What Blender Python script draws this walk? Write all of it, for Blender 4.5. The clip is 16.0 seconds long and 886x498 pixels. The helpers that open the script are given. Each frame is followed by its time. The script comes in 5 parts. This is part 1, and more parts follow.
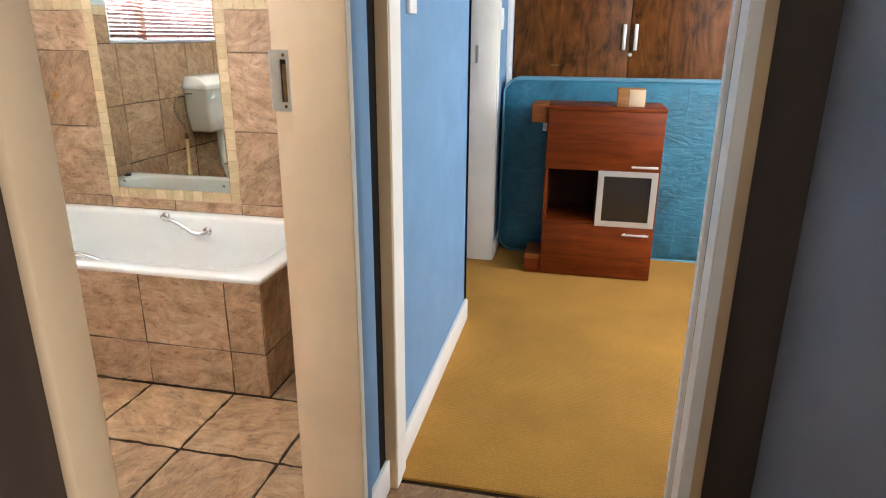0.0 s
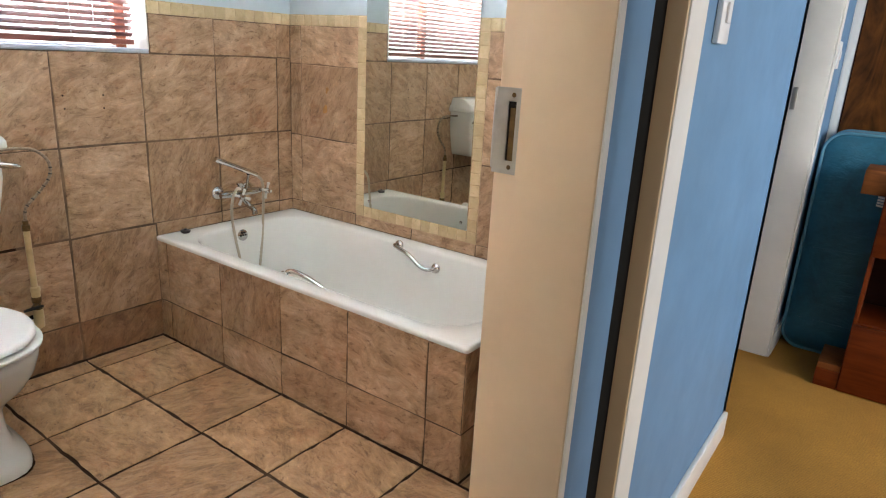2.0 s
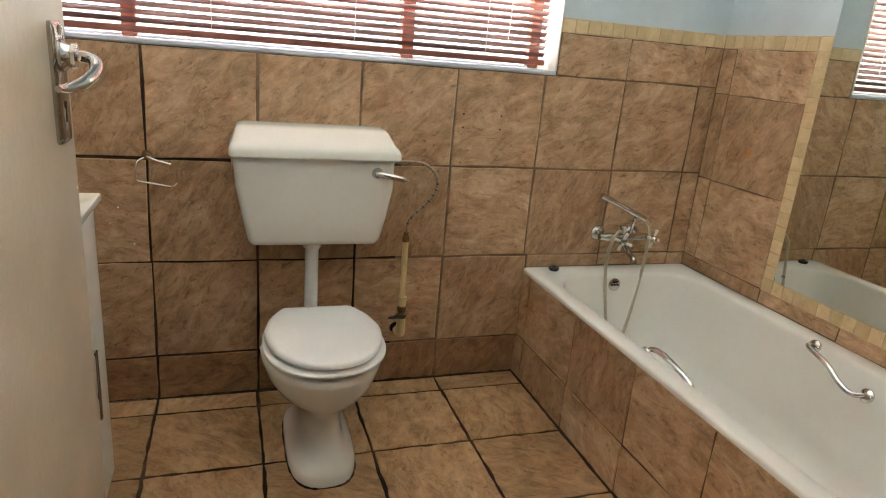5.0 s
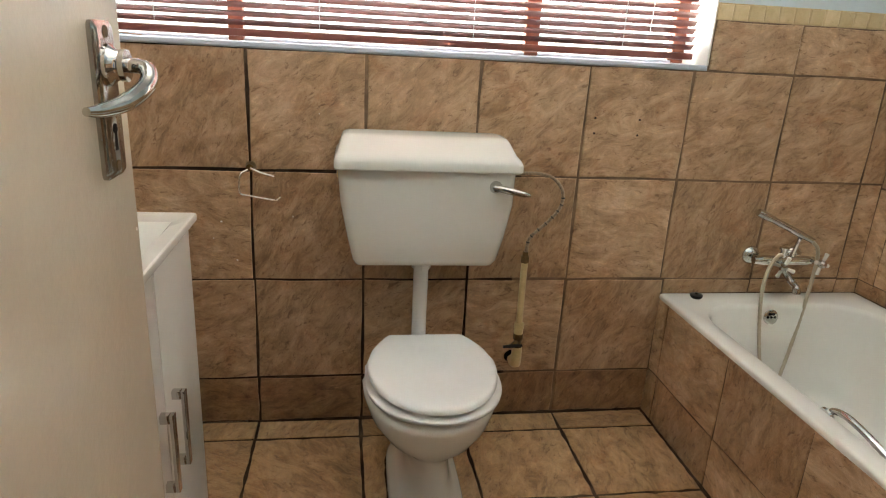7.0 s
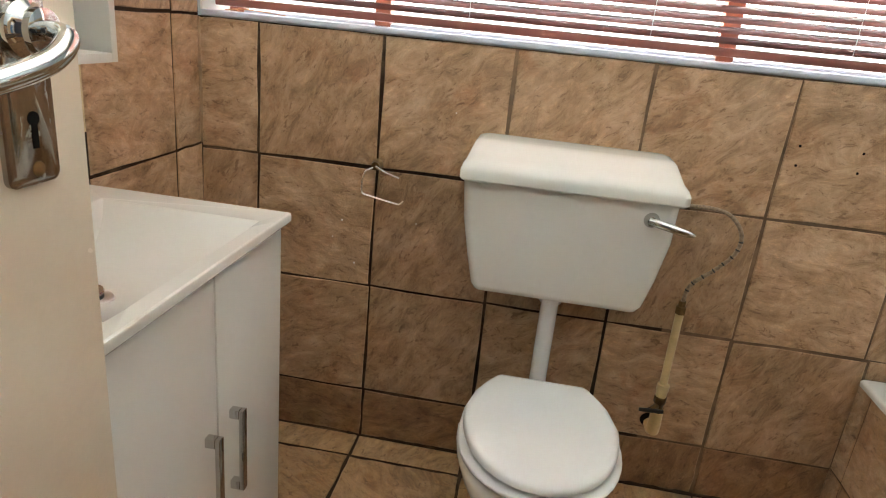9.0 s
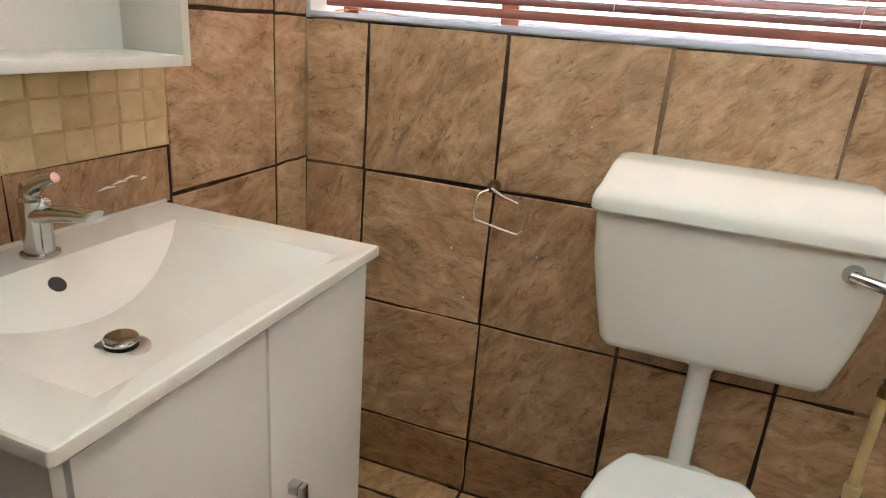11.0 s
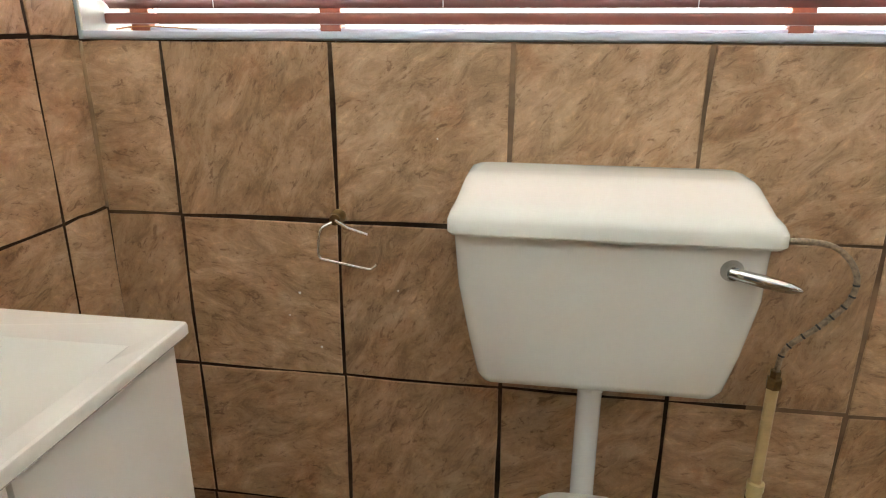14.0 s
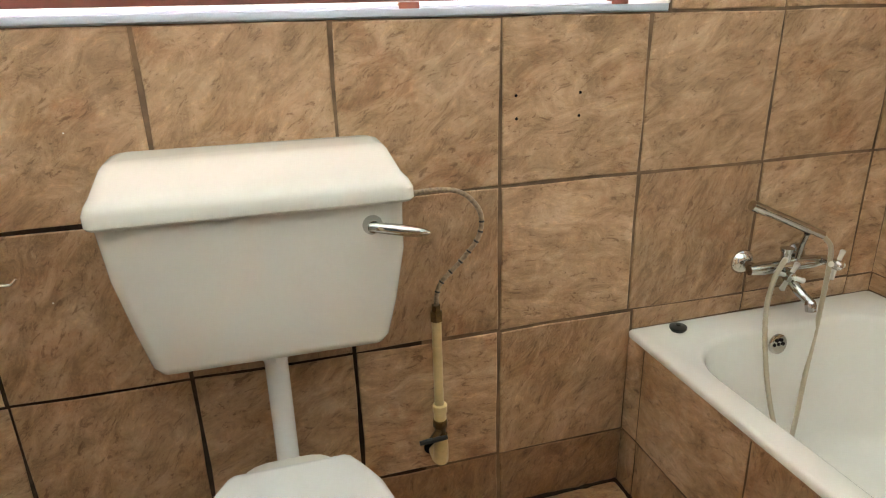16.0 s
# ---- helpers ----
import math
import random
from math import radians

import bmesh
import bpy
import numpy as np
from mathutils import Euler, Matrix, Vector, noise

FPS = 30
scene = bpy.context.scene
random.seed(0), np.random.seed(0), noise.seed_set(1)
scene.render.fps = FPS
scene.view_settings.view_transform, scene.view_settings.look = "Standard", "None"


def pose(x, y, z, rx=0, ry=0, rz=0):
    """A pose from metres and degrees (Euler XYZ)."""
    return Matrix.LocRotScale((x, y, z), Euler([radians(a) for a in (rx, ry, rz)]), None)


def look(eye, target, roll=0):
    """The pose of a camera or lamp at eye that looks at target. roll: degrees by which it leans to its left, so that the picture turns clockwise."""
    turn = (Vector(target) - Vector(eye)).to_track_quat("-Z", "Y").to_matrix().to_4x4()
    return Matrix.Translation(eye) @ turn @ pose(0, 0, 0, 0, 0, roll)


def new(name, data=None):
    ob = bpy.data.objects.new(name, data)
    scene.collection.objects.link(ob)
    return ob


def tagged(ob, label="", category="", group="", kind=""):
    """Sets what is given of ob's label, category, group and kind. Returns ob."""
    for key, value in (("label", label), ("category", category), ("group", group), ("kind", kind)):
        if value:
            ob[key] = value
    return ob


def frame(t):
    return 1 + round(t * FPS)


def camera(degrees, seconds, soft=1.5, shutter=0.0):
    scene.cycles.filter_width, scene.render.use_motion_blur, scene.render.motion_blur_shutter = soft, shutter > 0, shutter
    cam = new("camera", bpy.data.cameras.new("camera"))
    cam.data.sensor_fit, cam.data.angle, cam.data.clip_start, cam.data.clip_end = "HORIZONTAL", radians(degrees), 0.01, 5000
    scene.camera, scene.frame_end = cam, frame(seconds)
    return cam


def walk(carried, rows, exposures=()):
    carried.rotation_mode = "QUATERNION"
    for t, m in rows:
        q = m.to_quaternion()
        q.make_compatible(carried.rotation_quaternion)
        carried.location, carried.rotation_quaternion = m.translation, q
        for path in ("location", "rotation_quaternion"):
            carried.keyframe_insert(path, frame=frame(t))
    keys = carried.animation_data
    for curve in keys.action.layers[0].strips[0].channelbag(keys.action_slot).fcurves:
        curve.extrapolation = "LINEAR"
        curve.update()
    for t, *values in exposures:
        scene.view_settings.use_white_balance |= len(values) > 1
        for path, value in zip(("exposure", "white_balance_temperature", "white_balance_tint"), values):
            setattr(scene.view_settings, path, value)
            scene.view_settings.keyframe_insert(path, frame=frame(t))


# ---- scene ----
cam = camera(69.3, 16.0, soft=1.15)
PATH = [
    (0, (0.073, -0.007, 1.244), (-0.322, 1.849, 0.614), 0.4),
    (0.5, (0.071, 0.108, 1.25), (-0.507, 1.922, 0.639), 1.5),
    (1, (0.059, 0.218, 1.267), (-0.72, 1.957, 0.659), 2.5),
    (1.5, (0.011, 0.321, 1.262), (-0.943, 1.974, 0.665), 3.0),
    (2, (-0.062, 0.439, 1.258), (-1.169, 1.998, 0.673), 3.2),
    (2.5, (-0.136, 0.534, 1.267), (-1.393, 1.978, 0.689), 3.3),
    (3, (-0.207, 0.6, 1.267), (-1.608, 1.903, 0.683), 3.6),
    (3.5, (-0.264, 0.658, 1.267), (-1.795, 1.802, 0.677), 4.3),
    (4, (-0.306, 0.703, 1.263), (-1.946, 1.682, 0.67), 5.2),
    (4.5, (-0.338, 0.731, 1.25), (-2.081, 1.517, 0.663), 5.2),
    (5, (-0.375, 0.755, 1.249), (-2.181, 1.376, 0.657), 4.9),
    (5.2, (-0.388, 0.77, 1.244), (-2.214, 1.331, 0.654), 4.6),
    (7.5, (-0.708, 0.788, 1.243), (-2.591, 1.008, 0.607), 3.4),
    (8, (-0.772, 0.809, 1.238), (-2.661, 0.905, 0.589), 4.0),
    (8.5, (-0.832, 0.859, 1.236), (-2.719, 0.79, 0.577), 4.9),
    (9, (-0.895, 0.906, 1.235), (-2.767, 0.674, 0.572), 5.8),
    (9.5, (-0.957, 0.924, 1.239), (-2.801, 0.545, 0.564), 6.2),
    (10, (-1.023, 0.917, 1.229), (-2.838, 0.414, 0.556), 6.4),
    (10.2, (-1.058, 0.923, 1.225), (-2.854, 0.356, 0.55), 6.9),
    (12.3, (-1.278, 0.796, 1.193), (-3.051, 0.136, 0.544), 2.6),
    (12.5, (-1.299, 0.792, 1.196), (-3.081, 0.162, 0.545), 2.4),
    (13, (-1.331, 0.811, 1.196), (-3.145, 0.264, 0.555), 1.5),
    (13.5, (-1.352, 0.846, 1.199), (-3.201, 0.421, 0.566), 0.7),
    (14, (-1.367, 0.888, 1.201), (-3.245, 0.608, 0.572), 0.3),
    (14.5, (-1.373, 0.921, 1.199), (-3.27, 0.824, 0.572), -0.0),
    (15, (-1.365, 0.969, 1.192), (-3.264, 1.048, 0.567), -0.7),
    (15.5, (-1.342, 0.998, 1.188), (-3.213, 1.291, 0.546), -1.1),
    (16, (-1.305, 1.029, 1.198), (-3.114, 1.531, 0.51), -1.4),
]
EXPOSURES = [(0, 0.96, 6300, 11), (1.5, 0.60, 6200, 11), (2.5, 0.36, 6500, 10), (3.5, 0.20, 6900, 8), (5, 0.07, 7100, 8), (8, 0.10, 6900, 8), (9.5, 0.24, 6850, 8), (12.5, 0.42, 6900, 7), (13.5, 0.35, 6900, 7), (15, 0.24, 6950, 7), (16, 0.45, 7000, 6)]
walk(cam, [(t, look(eye, target, roll)) for t, eye, target, roll in PATH], EXPOSURES)

# ---- world and light ----
world = bpy.data.worlds.new("world")
scene.world = world
world.use_nodes = True
_sky = world.node_tree.nodes.new("ShaderNodeTexSky")
_sky.sky_type, _sky.sun_disc = "NISHITA", False
_sky.sun_elevation, _sky.sun_rotation = radians(52), radians(90)
_bg = world.node_tree.nodes["Background"]
_bg.inputs["Strength"].default_value = 0.1
world.node_tree.links.new(_sky.outputs["Color"], _bg.inputs["Color"])
sun = new("sun", bpy.data.lights.new("sun", "SUN"))
sun.data.energy, sun.data.angle, sun.data.color = 3.0, radians(0.5), (1.0, 0.95, 0.88)
sun.matrix_world = look((6, 0, 8), (0, 0, 0))


def area_lamp(name, eye, target, width, height, watts, colour):
    ob = new(name, bpy.data.lights.new(name, "AREA"))
    ob.data.shape, ob.data.size, ob.data.size_y = "RECTANGLE", width, height
    ob.data.energy, ob.data.color = watts, colour
    ob.matrix_world = look(eye, target)
    return ob


area_lamp("bathroom_window_skylight", (-3.25, 0.96, 0.85), (-2.55, 0.96, 1.62), 3.0, 0.9, 980, (0.96, 0.98, 1.0))
# Unseen lamp added on the south side to brighten the far jamb and mattress.
area_lamp("bedroom_window_skylight", (1.65, 1.15, 1.65), (0.7, 3.9, 0.8), 1.5, 1.3, 28, (1.0, 0.98, 0.94))
area_lamp("bedroom_side_window_skylight", (2.95, 2.5, 1.6), (0, 2.6, 0.9), 1.3, 1.3, 64, (1.0, 0.98, 0.94))
# Unseen fill lamp, added to brighten the door frame faces.
area_lamp("corridor_doorway_daylight", (0.80, -0.60, 1.1), (-0.4, 0.9, 1.0), 0.8, 1.9, 14, (1.0, 0.92, 0.80))

# ---- materials ----


class Nodes:
    """A short way to write a node material."""

    def __init__(self, name):
        self.m = bpy.data.materials.new(name)
        self.m.use_nodes = True
        self.t = self.m.node_tree
        self.b = self.t.nodes["Principled BSDF"]

    def add(self, kind, **values):
        n = self.t.nodes.new(kind)
        for key, v in values.items():
            n.inputs[key.replace("_", " ")].default_value = v
        return n

    def link(self, a, b):
        self.t.links.new(a, b)

    def coords(self, scale=(1, 1, 1), turn=0.0, spread=0.0, by_object=False, world_space=False):
        """Coordinates turned about z, by up to spread more from object to object, and then stretched."""
        mapping = self.add("ShaderNodeMapping")
        mapping.inputs["Scale"].default_value = scale
        if world_space:
            geo = self.add("ShaderNodeNewGeometry")
            self.link(geo.outputs["Position"], mapping.inputs["Vector"])
        else:
            tc = self.add("ShaderNodeTexCoord")
            spin = self.add("ShaderNodeVectorRotate")
            spin.rotation_type = "Z_AXIS"
            spin.inputs["Angle"].default_value = turn
            if spread:
                which = self.add("ShaderNodeObjectInfo")
                angle = self.add("ShaderNodeMapRange")
                angle.inputs["To Min"].default_value, angle.inputs["To Max"].default_value = turn - spread, turn + spread
                self.link(which.outputs["Random"], angle.inputs["Value"])
                self.link(angle.outputs["Result"], spin.inputs["Angle"])
            self.link(tc.outputs["Object"], spin.inputs["Vector"])
            self.link(spin.outputs["Vector"], mapping.inputs["Vector"])
        if by_object:
            info = self.add("ShaderNodeObjectInfo")
            shift = self.add("ShaderNodeVectorMath")
            shift.operation = "SCALE"
            shift.inputs[0].default_value = (37.0, 53.0, 71.0)
            self.link(info.outputs["Random"], shift.inputs["Scale"])
            self.link(shift.outputs["Vector"], mapping.inputs["Location"])
        return mapping.outputs["Vector"]

    def noise(self, vector, scale, detail=4.0, rough=0.6, twist=0.0):
        n = self.add("ShaderNodeTexNoise", Scale=scale, Detail=detail, Roughness=rough, Distortion=twist)
        self.link(vector, n.inputs["Vector"])
        return n.outputs["Fac"]

    def ramp(self, fac, *stops):
        r = self.add("ShaderNodeValToRGB")
        els = r.color_ramp.elements
        while len(els) < len(stops):
            els.new(0.5)
        for e, (p, c) in zip(els, stops):
            e.position, e.color = p, (*c, 1)
        self.link(fac, r.inputs["Fac"])
        return r.outputs["Color"]

    def mix(self, a, b, fac, blend="MIX"):
        n = self.t.nodes.new("ShaderNodeMix")
        n.data_type, n.blend_type = "RGBA", blend
        for socket, v in ((n.inputs[0], fac), (n.inputs[6], a), (n.inputs[7], b)):
            if isinstance(v, (int, float)):
                socket.default_value = v
            elif isinstance(v, tuple):
                socket.default_value = (*v, 1)
            else:
                self.link(v, socket)
        return n.outputs[2]

    def bump(self, height, strength, distance):
        n = self.add("ShaderNodeBump", Strength=strength, Distance=distance)
        self.link(height, n.inputs["Height"])
        self.link(n.outputs["Normal"], self.b.inputs["Normal"])

    def set(self, colour=None, rough=None, metal=None):
        for key, v in (("Base Color", colour), ("Roughness", rough), ("Metallic", metal)):
            if v is None:
                continue
            if isinstance(v, tuple):
                self.b.inputs[key].default_value = (*v, 1)
            elif isinstance(v, (int, float)):
                self.b.inputs[key].default_value = v
            else:
                self.link(v, self.b.inputs[key])
        return self.m


def slate_tile(name, dark, mid, light, rust, rough, vary):
    """Glazed ceramic tile with a riven slate print: curved fibrous strokes, clouds, fine dark scratches and rusty patches."""
    n = Nodes(name)
    v = n.coords((1, 1, 1), by_object=True)
    flake = n.noise(n.coords((10, 19, 10), -0.5, 0.9, True), 1.0, 9, 0.76, 0.8)
    chip = n.noise(n.coords((28, 62, 28), -0.45, 0.95, True), 1.0, 6, 0.74, 0.7)
    cloud = n.noise(v, 6.5, 6, 0.66, 0.4)
    fine = n.noise(v, 170.0, 3, 0.65)
    base = n.ramp(cloud, (0.32, dark), (0.5, mid), (0.68, light))
    base = n.mix(base, n.ramp(flake, (0.36, dark), (0.5, mid), (0.63, light)), 0.65)
    base = n.mix(base, n.ramp(n.noise(v, 8.0, 4, 0.6, 0.6), (0.57, (1, 1, 1)), (0.70, rust)), 0.6, "MULTIPLY")
    base = n.mix(base, n.ramp(chip, (0.35, (0.46, 0.38, 0.31)), (0.44, (1, 1, 1)), (0.55, (1, 1, 1)), (0.66, (1.28, 1.26, 1.22))), 0.85, "MULTIPLY")
    base = n.mix(base, n.ramp(fine, (0.30, (0.62, 0.57, 0.52)), (0.42, (1, 1, 1))), 0.4, "MULTIPLY")
    info = n.add("ShaderNodeObjectInfo")
    base = n.mix(base, n.ramp(info.outputs["Random"], (0.0, (1 - vary, 1 - vary * 1.15, 1 - vary * 1.3)), (1.0, (1, 1, 1))), 1.0, "MULTIPLY")
    n.bump(n.mix(flake, chip, 0.45), 0.7, 0.007)
    return n.set(base, n.ramp(flake, (0.3, (rough + 0.12,) * 3), (0.7, (rough - 0.08,) * 3)))


def plain(name, colour, rough, metal=0.0, spread=0.06, scale=5.0, relief=0.0, relief_scale=120.0):
    """A painted, glazed or plastic surface, with slight clouding and relief."""
    n = Nodes(name)
    v = n.coords()
    low = tuple(c * (1 - spread) for c in colour)
    high = tuple(min(1, c * (1 + spread)) for c in colour)
    c = n.ramp(n.noise(v, scale, 4, 0.6), (0.3, low), (0.7, high))
    if relief:
        n.bump(n.noise(v, relief_scale, 3, 0.6), relief, 0.002)
    r = n.ramp(n.noise(v, scale * 3, 3, 0.6), (0.2, (rough * 0.95,) * 3), (0.8, (min(1, rough * 1.06),) * 3))
    return n.set(c, r, metal)


def wood(name, dark, light, rough, scale=(2, 2, 14), twist=2.0, sheen=0.15):
    n = Nodes(name)
    grain = n.noise(n.coords(scale, 0.0, 0.0, True), 2.0, 6, 0.62, twist)
    cloud = n.noise(n.coords(by_object=True), 4.0, 3, 0.5, 1.0)
    c = n.mix(n.ramp(grain, (0.32, dark), (0.68, light)), n.ramp(cloud, (0.3, dark), (0.7, light)), 0.4)
    n.bump(grain, 0.12, 0.001)
    n.b.inputs["Specular IOR Level"].default_value = sheen
    return n.set(c, rough)


def carpet_material():
    n = Nodes("loop_carpet")
    v = n.coords(world_space=True)
    wave = n.add("ShaderNodeTexWave", Scale=34.0, Distortion=1.6, Detail=2.0)
    wave.inputs["Detail Scale"].default_value = 6.0
    wave.bands_direction = "Y"
    n.link(v, wave.inputs["Vector"])
    loops = n.noise(v, 260.0, 2, 0.6)
    cloud = n.noise(v, 2.2, 4, 0.6)
    c = n.ramp(cloud, (0.3, (0.42, 0.200, 0.026)), (0.7, (0.58, 0.285, 0.040)))
    c = n.mix(c, n.ramp(loops, (0.3, (0.45, 0.45, 0.45)), (0.6, (1, 1, 1))), 0.7, "MULTIPLY")
    c = n.mix(c, n.ramp(wave.outputs["Fac"], (0.1, (0.55, 0.53, 0.50)), (0.6, (1, 1, 1))), 0.45, "MULTIPLY")
    n.bump(wave.outputs["Fac"], 0.35, 0.004)
    return n.set(c, 0.95)


def grout_material():
    n = Nodes("dark_grout")
    v = n.coords(world_space=True)
    c = n.ramp(n.noise(v, 4.0, 6, 0.7), (0.36, (0.016, 0.009, 0.005)), (0.52, (0.036, 0.021, 0.012)), (0.70, (0.13, 0.084, 0.052)))
    n.bump(n.noise(v, 300.0, 2, 0.6), 0.4, 0.001)
    n.b.inputs["Specular IOR Level"].default_value = 0.12
    return n.set(c, 0.9)


def mattress_material():
    n = Nodes("blue_mattress_cloth")
    v = n.coords()
    c = n.ramp(n.noise(v, 3.5, 5, 0.65, 0.8), (0.3, (0.012, 0.080, 0.125)), (0.7, (0.040, 0.215, 0.330)))
    c = n.mix(c, n.ramp(n.noise(v, 60.0, 3, 0.6), (0.3, (0.75, 0.8, 0.8)), (0.6, (1, 1, 1))), 0.5, "MULTIPLY")
    n.bump(n.mix(n.noise(v, 5.0, 3, 0.5, 0.3), n.noise(n.coords((3, 3, 9)), 2.2, 5, 0.62, 1.4), 0.6), 0.6, 0.03)
    return n.set(c, 0.34)


def worn_chrome_material():
    """Chrome plating with pale corrosion patches and dark pits."""
    n = Nodes("worn_chrome")
    v = n.coords()
    patch = n.noise(n.coords((75, 75, 24)), 1.0, 7, 0.7, 0.4)
    c = n.ramp(patch, (0.30, (0.05, 0.04, 0.03)), (0.38, (0.36, 0.33, 0.30)), (0.60, (0.42, 0.40, 0.38)), (0.645, (0.40, 0.38, 0.27)))
    m = n.ramp(patch, (0.60, (1, 1, 1)), (0.64, (0.15, 0.15, 0.15)))
    r = n.ramp(patch, (0.34, (0.5, 0.5, 0.5)), (0.40, (0.09, 0.09, 0.09)), (0.59, (0.09, 0.09, 0.09)), (0.63, (0.65, 0.65, 0.65)))
    n.bump(patch, 0.15, 0.001)
    return n.set(c, r, m)


def mosaic_material():
    """Sandy glazed mosaic, each piece a shade of its own, with faint clouds and a few dark pits."""
    n = Nodes("mosaic_tile_sand")
    v = n.coords(by_object=True)
    c = n.ramp(n.noise(v, 22.0, 5, 0.65, 0.4), (0.32, (0.57, 0.43, 0.235)), (0.68, (0.71, 0.56, 0.345)))
    info = n.add("ShaderNodeObjectInfo")
    c = n.mix(c, n.ramp(info.outputs["Random"], (0.0, (0.80, 0.77, 0.70)), (0.6, (1, 0.99, 0.96)), (1.0, (1.06, 1.06, 1.06))), 1.0, "MULTIPLY")
    c = n.mix(c, n.ramp(n.noise(v, 90.0, 3, 0.6), (0.27, (0.5, 0.42, 0.32)), (0.36, (1, 1, 1))), 0.5, "MULTIPLY")
    n.bump(n.noise(v, 40.0, 3, 0.6), 0.2, 0.002)
    return n.set(c, 0.38)


def clear_glass():
    n = Nodes("window_glass")
    n.b.inputs["Transmission Weight"].default_value = 1.0
    n.b.inputs["IOR"].default_value = 1.45
    return n.set((0.97, 0.99, 0.98), 0.0)


wall_tile = slate_tile("wall_tile_slate", (0.225, 0.127, 0.062), (0.48, 0.300, 0.170), (0.68, 0.470, 0.310), (0.78, 0.58, 0.45), 0.45, 0.27)
# Bottom row: darker copy of wall_tile, shade near the floor put in its colour.
shaded_row_tile = slate_tile("shaded_row_tile_umber", (0.125, 0.060, 0.025), (0.285, 0.152, 0.072), (0.42, 0.25, 0.135), (0.78, 0.58, 0.45), 0.45, 0.15)
floor_tile = slate_tile("floor_tile_slate", (0.17, 0.090, 0.038), (0.40, 0.236, 0.115), (0.57, 0.370, 0.205), (0.78, 0.58, 0.45), 0.38, 0.20)
mosaic_tile = mosaic_material()
grout = grout_material()
brown_grout = plain("brown_grout", (0.16, 0.098, 0.056), 0.9, spread=0.5, scale=9)
worn_grout = plain("worn_brown_grout", (0.15, 0.092, 0.053), 0.9, spread=0.6, scale=9)
bath_grout = plain("bath_surround_grout", (0.105, 0.063, 0.035), 0.9, spread=0.6, scale=9)
tan_grout = plain("tan_grout", (0.30, 0.195, 0.115), 0.9, spread=0.5, scale=9)
light_grout = plain("sandy_grout", (0.50, 0.365, 0.20), 0.85, spread=0.3, scale=20)
bath_paint = plain("pale_blue_wall_paint", (0.50, 0.58, 0.62), 0.6, relief=0.1)
room_blue = plain("blue_wall_paint", (0.140, 0.270, 0.435), 0.55, relief=0.12, spread=0.08)
# The dim corridor's shade is put into these two wall colours.
hall_blue = plain("dark_slate_paint_and_shade", (0.125, 0.135, 0.160), 0.6, relief=0.12)
hall_brown = plain("dark_brown_paint_and_shade", (0.058, 0.039, 0.031), 0.55, relief=0.12)
white_paint = plain("white_gloss_paint", (0.82, 0.80, 0.75), 0.32, relief=0.06)
cream_paint = plain("cream_gloss_paint", (0.76, 0.58, 0.39), 0.3, relief=0.05)
tan_paint = plain("tan_gloss_paint", (0.60, 0.42, 0.24), 0.35, relief=0.05)
dark_wire = plain("steel_wire", (0.72, 0.70, 0.67), 0.12, 1.0)
door_paint = plain("cream_door_paint", (0.70, 0.60, 0.46), 0.26, relief=0.22, relief_scale=70)
ceiling_paint = plain("ceiling_paint", (0.8, 0.8, 0.78), 0.8)
porcelain = plain("white_porcelain", (0.70, 0.685, 0.625), 0.12, spread=0.015)
enamel = plain("bath_enamel", (0.76, 0.745, 0.69), 0.16, spread=0.02)
seat_plastic = plain("white_seat_plastic", (0.73, 0.725, 0.70), 0.25, spread=0.01)
basin_white = plain("basin_ceramic", (0.64, 0.62, 0.56), 0.14, spread=0.015)
cabinet_white = plain("white_cabinet_lacquer", (0.67, 0.655, 0.60), 0.3, spread=0.02)
chrome = plain("chrome", (0.56, 0.55, 0.53), 0.06, 1.0, spread=0.05, scale=30)
worn_chrome = worn_chrome_material()
steel = plain("brushed_steel", (0.52, 0.51, 0.49), 0.33, 1.0, spread=0.1, scale=40)
brass = plain("old_brass", (0.13, 0.075, 0.022), 0.5, 0.5, spread=0.4, scale=60)
# Black of rubber parts, also of the shade in plug gap and overflow.
black_rubber_and_gaps = plain("black_rubber_and_gaps", (0.012, 0.012, 0.012), 0.4)
# Flat black: the shade inside holes and beside the frame, put into colour.
hole_shade = plain("hole_and_gap_shade", (0.01, 0.009, 0.008), 0.8)
hole_shade.node_tree.nodes["Principled BSDF"].inputs["Specular IOR Level"].default_value = 0.08
old_plastic = plain("yellowed_pipe_plastic", (0.62, 0.47, 0.24), 0.4, spread=0.15, scale=25)
hose_grey = plain("shower_hose_plastic", (0.42, 0.36, 0.26), 0.3)
slat_wood = plain("mahogany_blind_slat", (0.17, 0.080, 0.07), 0.25, spread=0.12, scale=9)
rail_wood = plain("mahogany_blind_rail", (0.22, 0.07, 0.05), 0.3, spread=0.15, scale=9)
frame_red = plain("red_oxide_window_paint", (0.22, 0.058, 0.025), 0.4, spread=0.15)
cord_white = plain("white_cord", (0.75, 0.73, 0.70), 0.8)
sill_paint = plain("white_sill_paint", (0.50, 0.54, 0.63), 0.3)
mirror_glass = Nodes("mirror_silver").set((0.76, 0.78, 0.73), 0.01, 1.0)
glass = clear_glass()
rust_stain = plain("rust_stain", (0.42, 0.20, 0.05), 0.6, spread=0.3, scale=40)
smoked = plain("smoked_glass", (0.028, 0.020, 0.015), 0.05)
carpet = carpet_material()
wardrobe_wood = wood("dark_varnished_wardrobe_wood", (0.007, 0.002, 0.001), (0.21, 0.070, 0.014), 0.36, (3.2, 1, 0.8), 4.5)
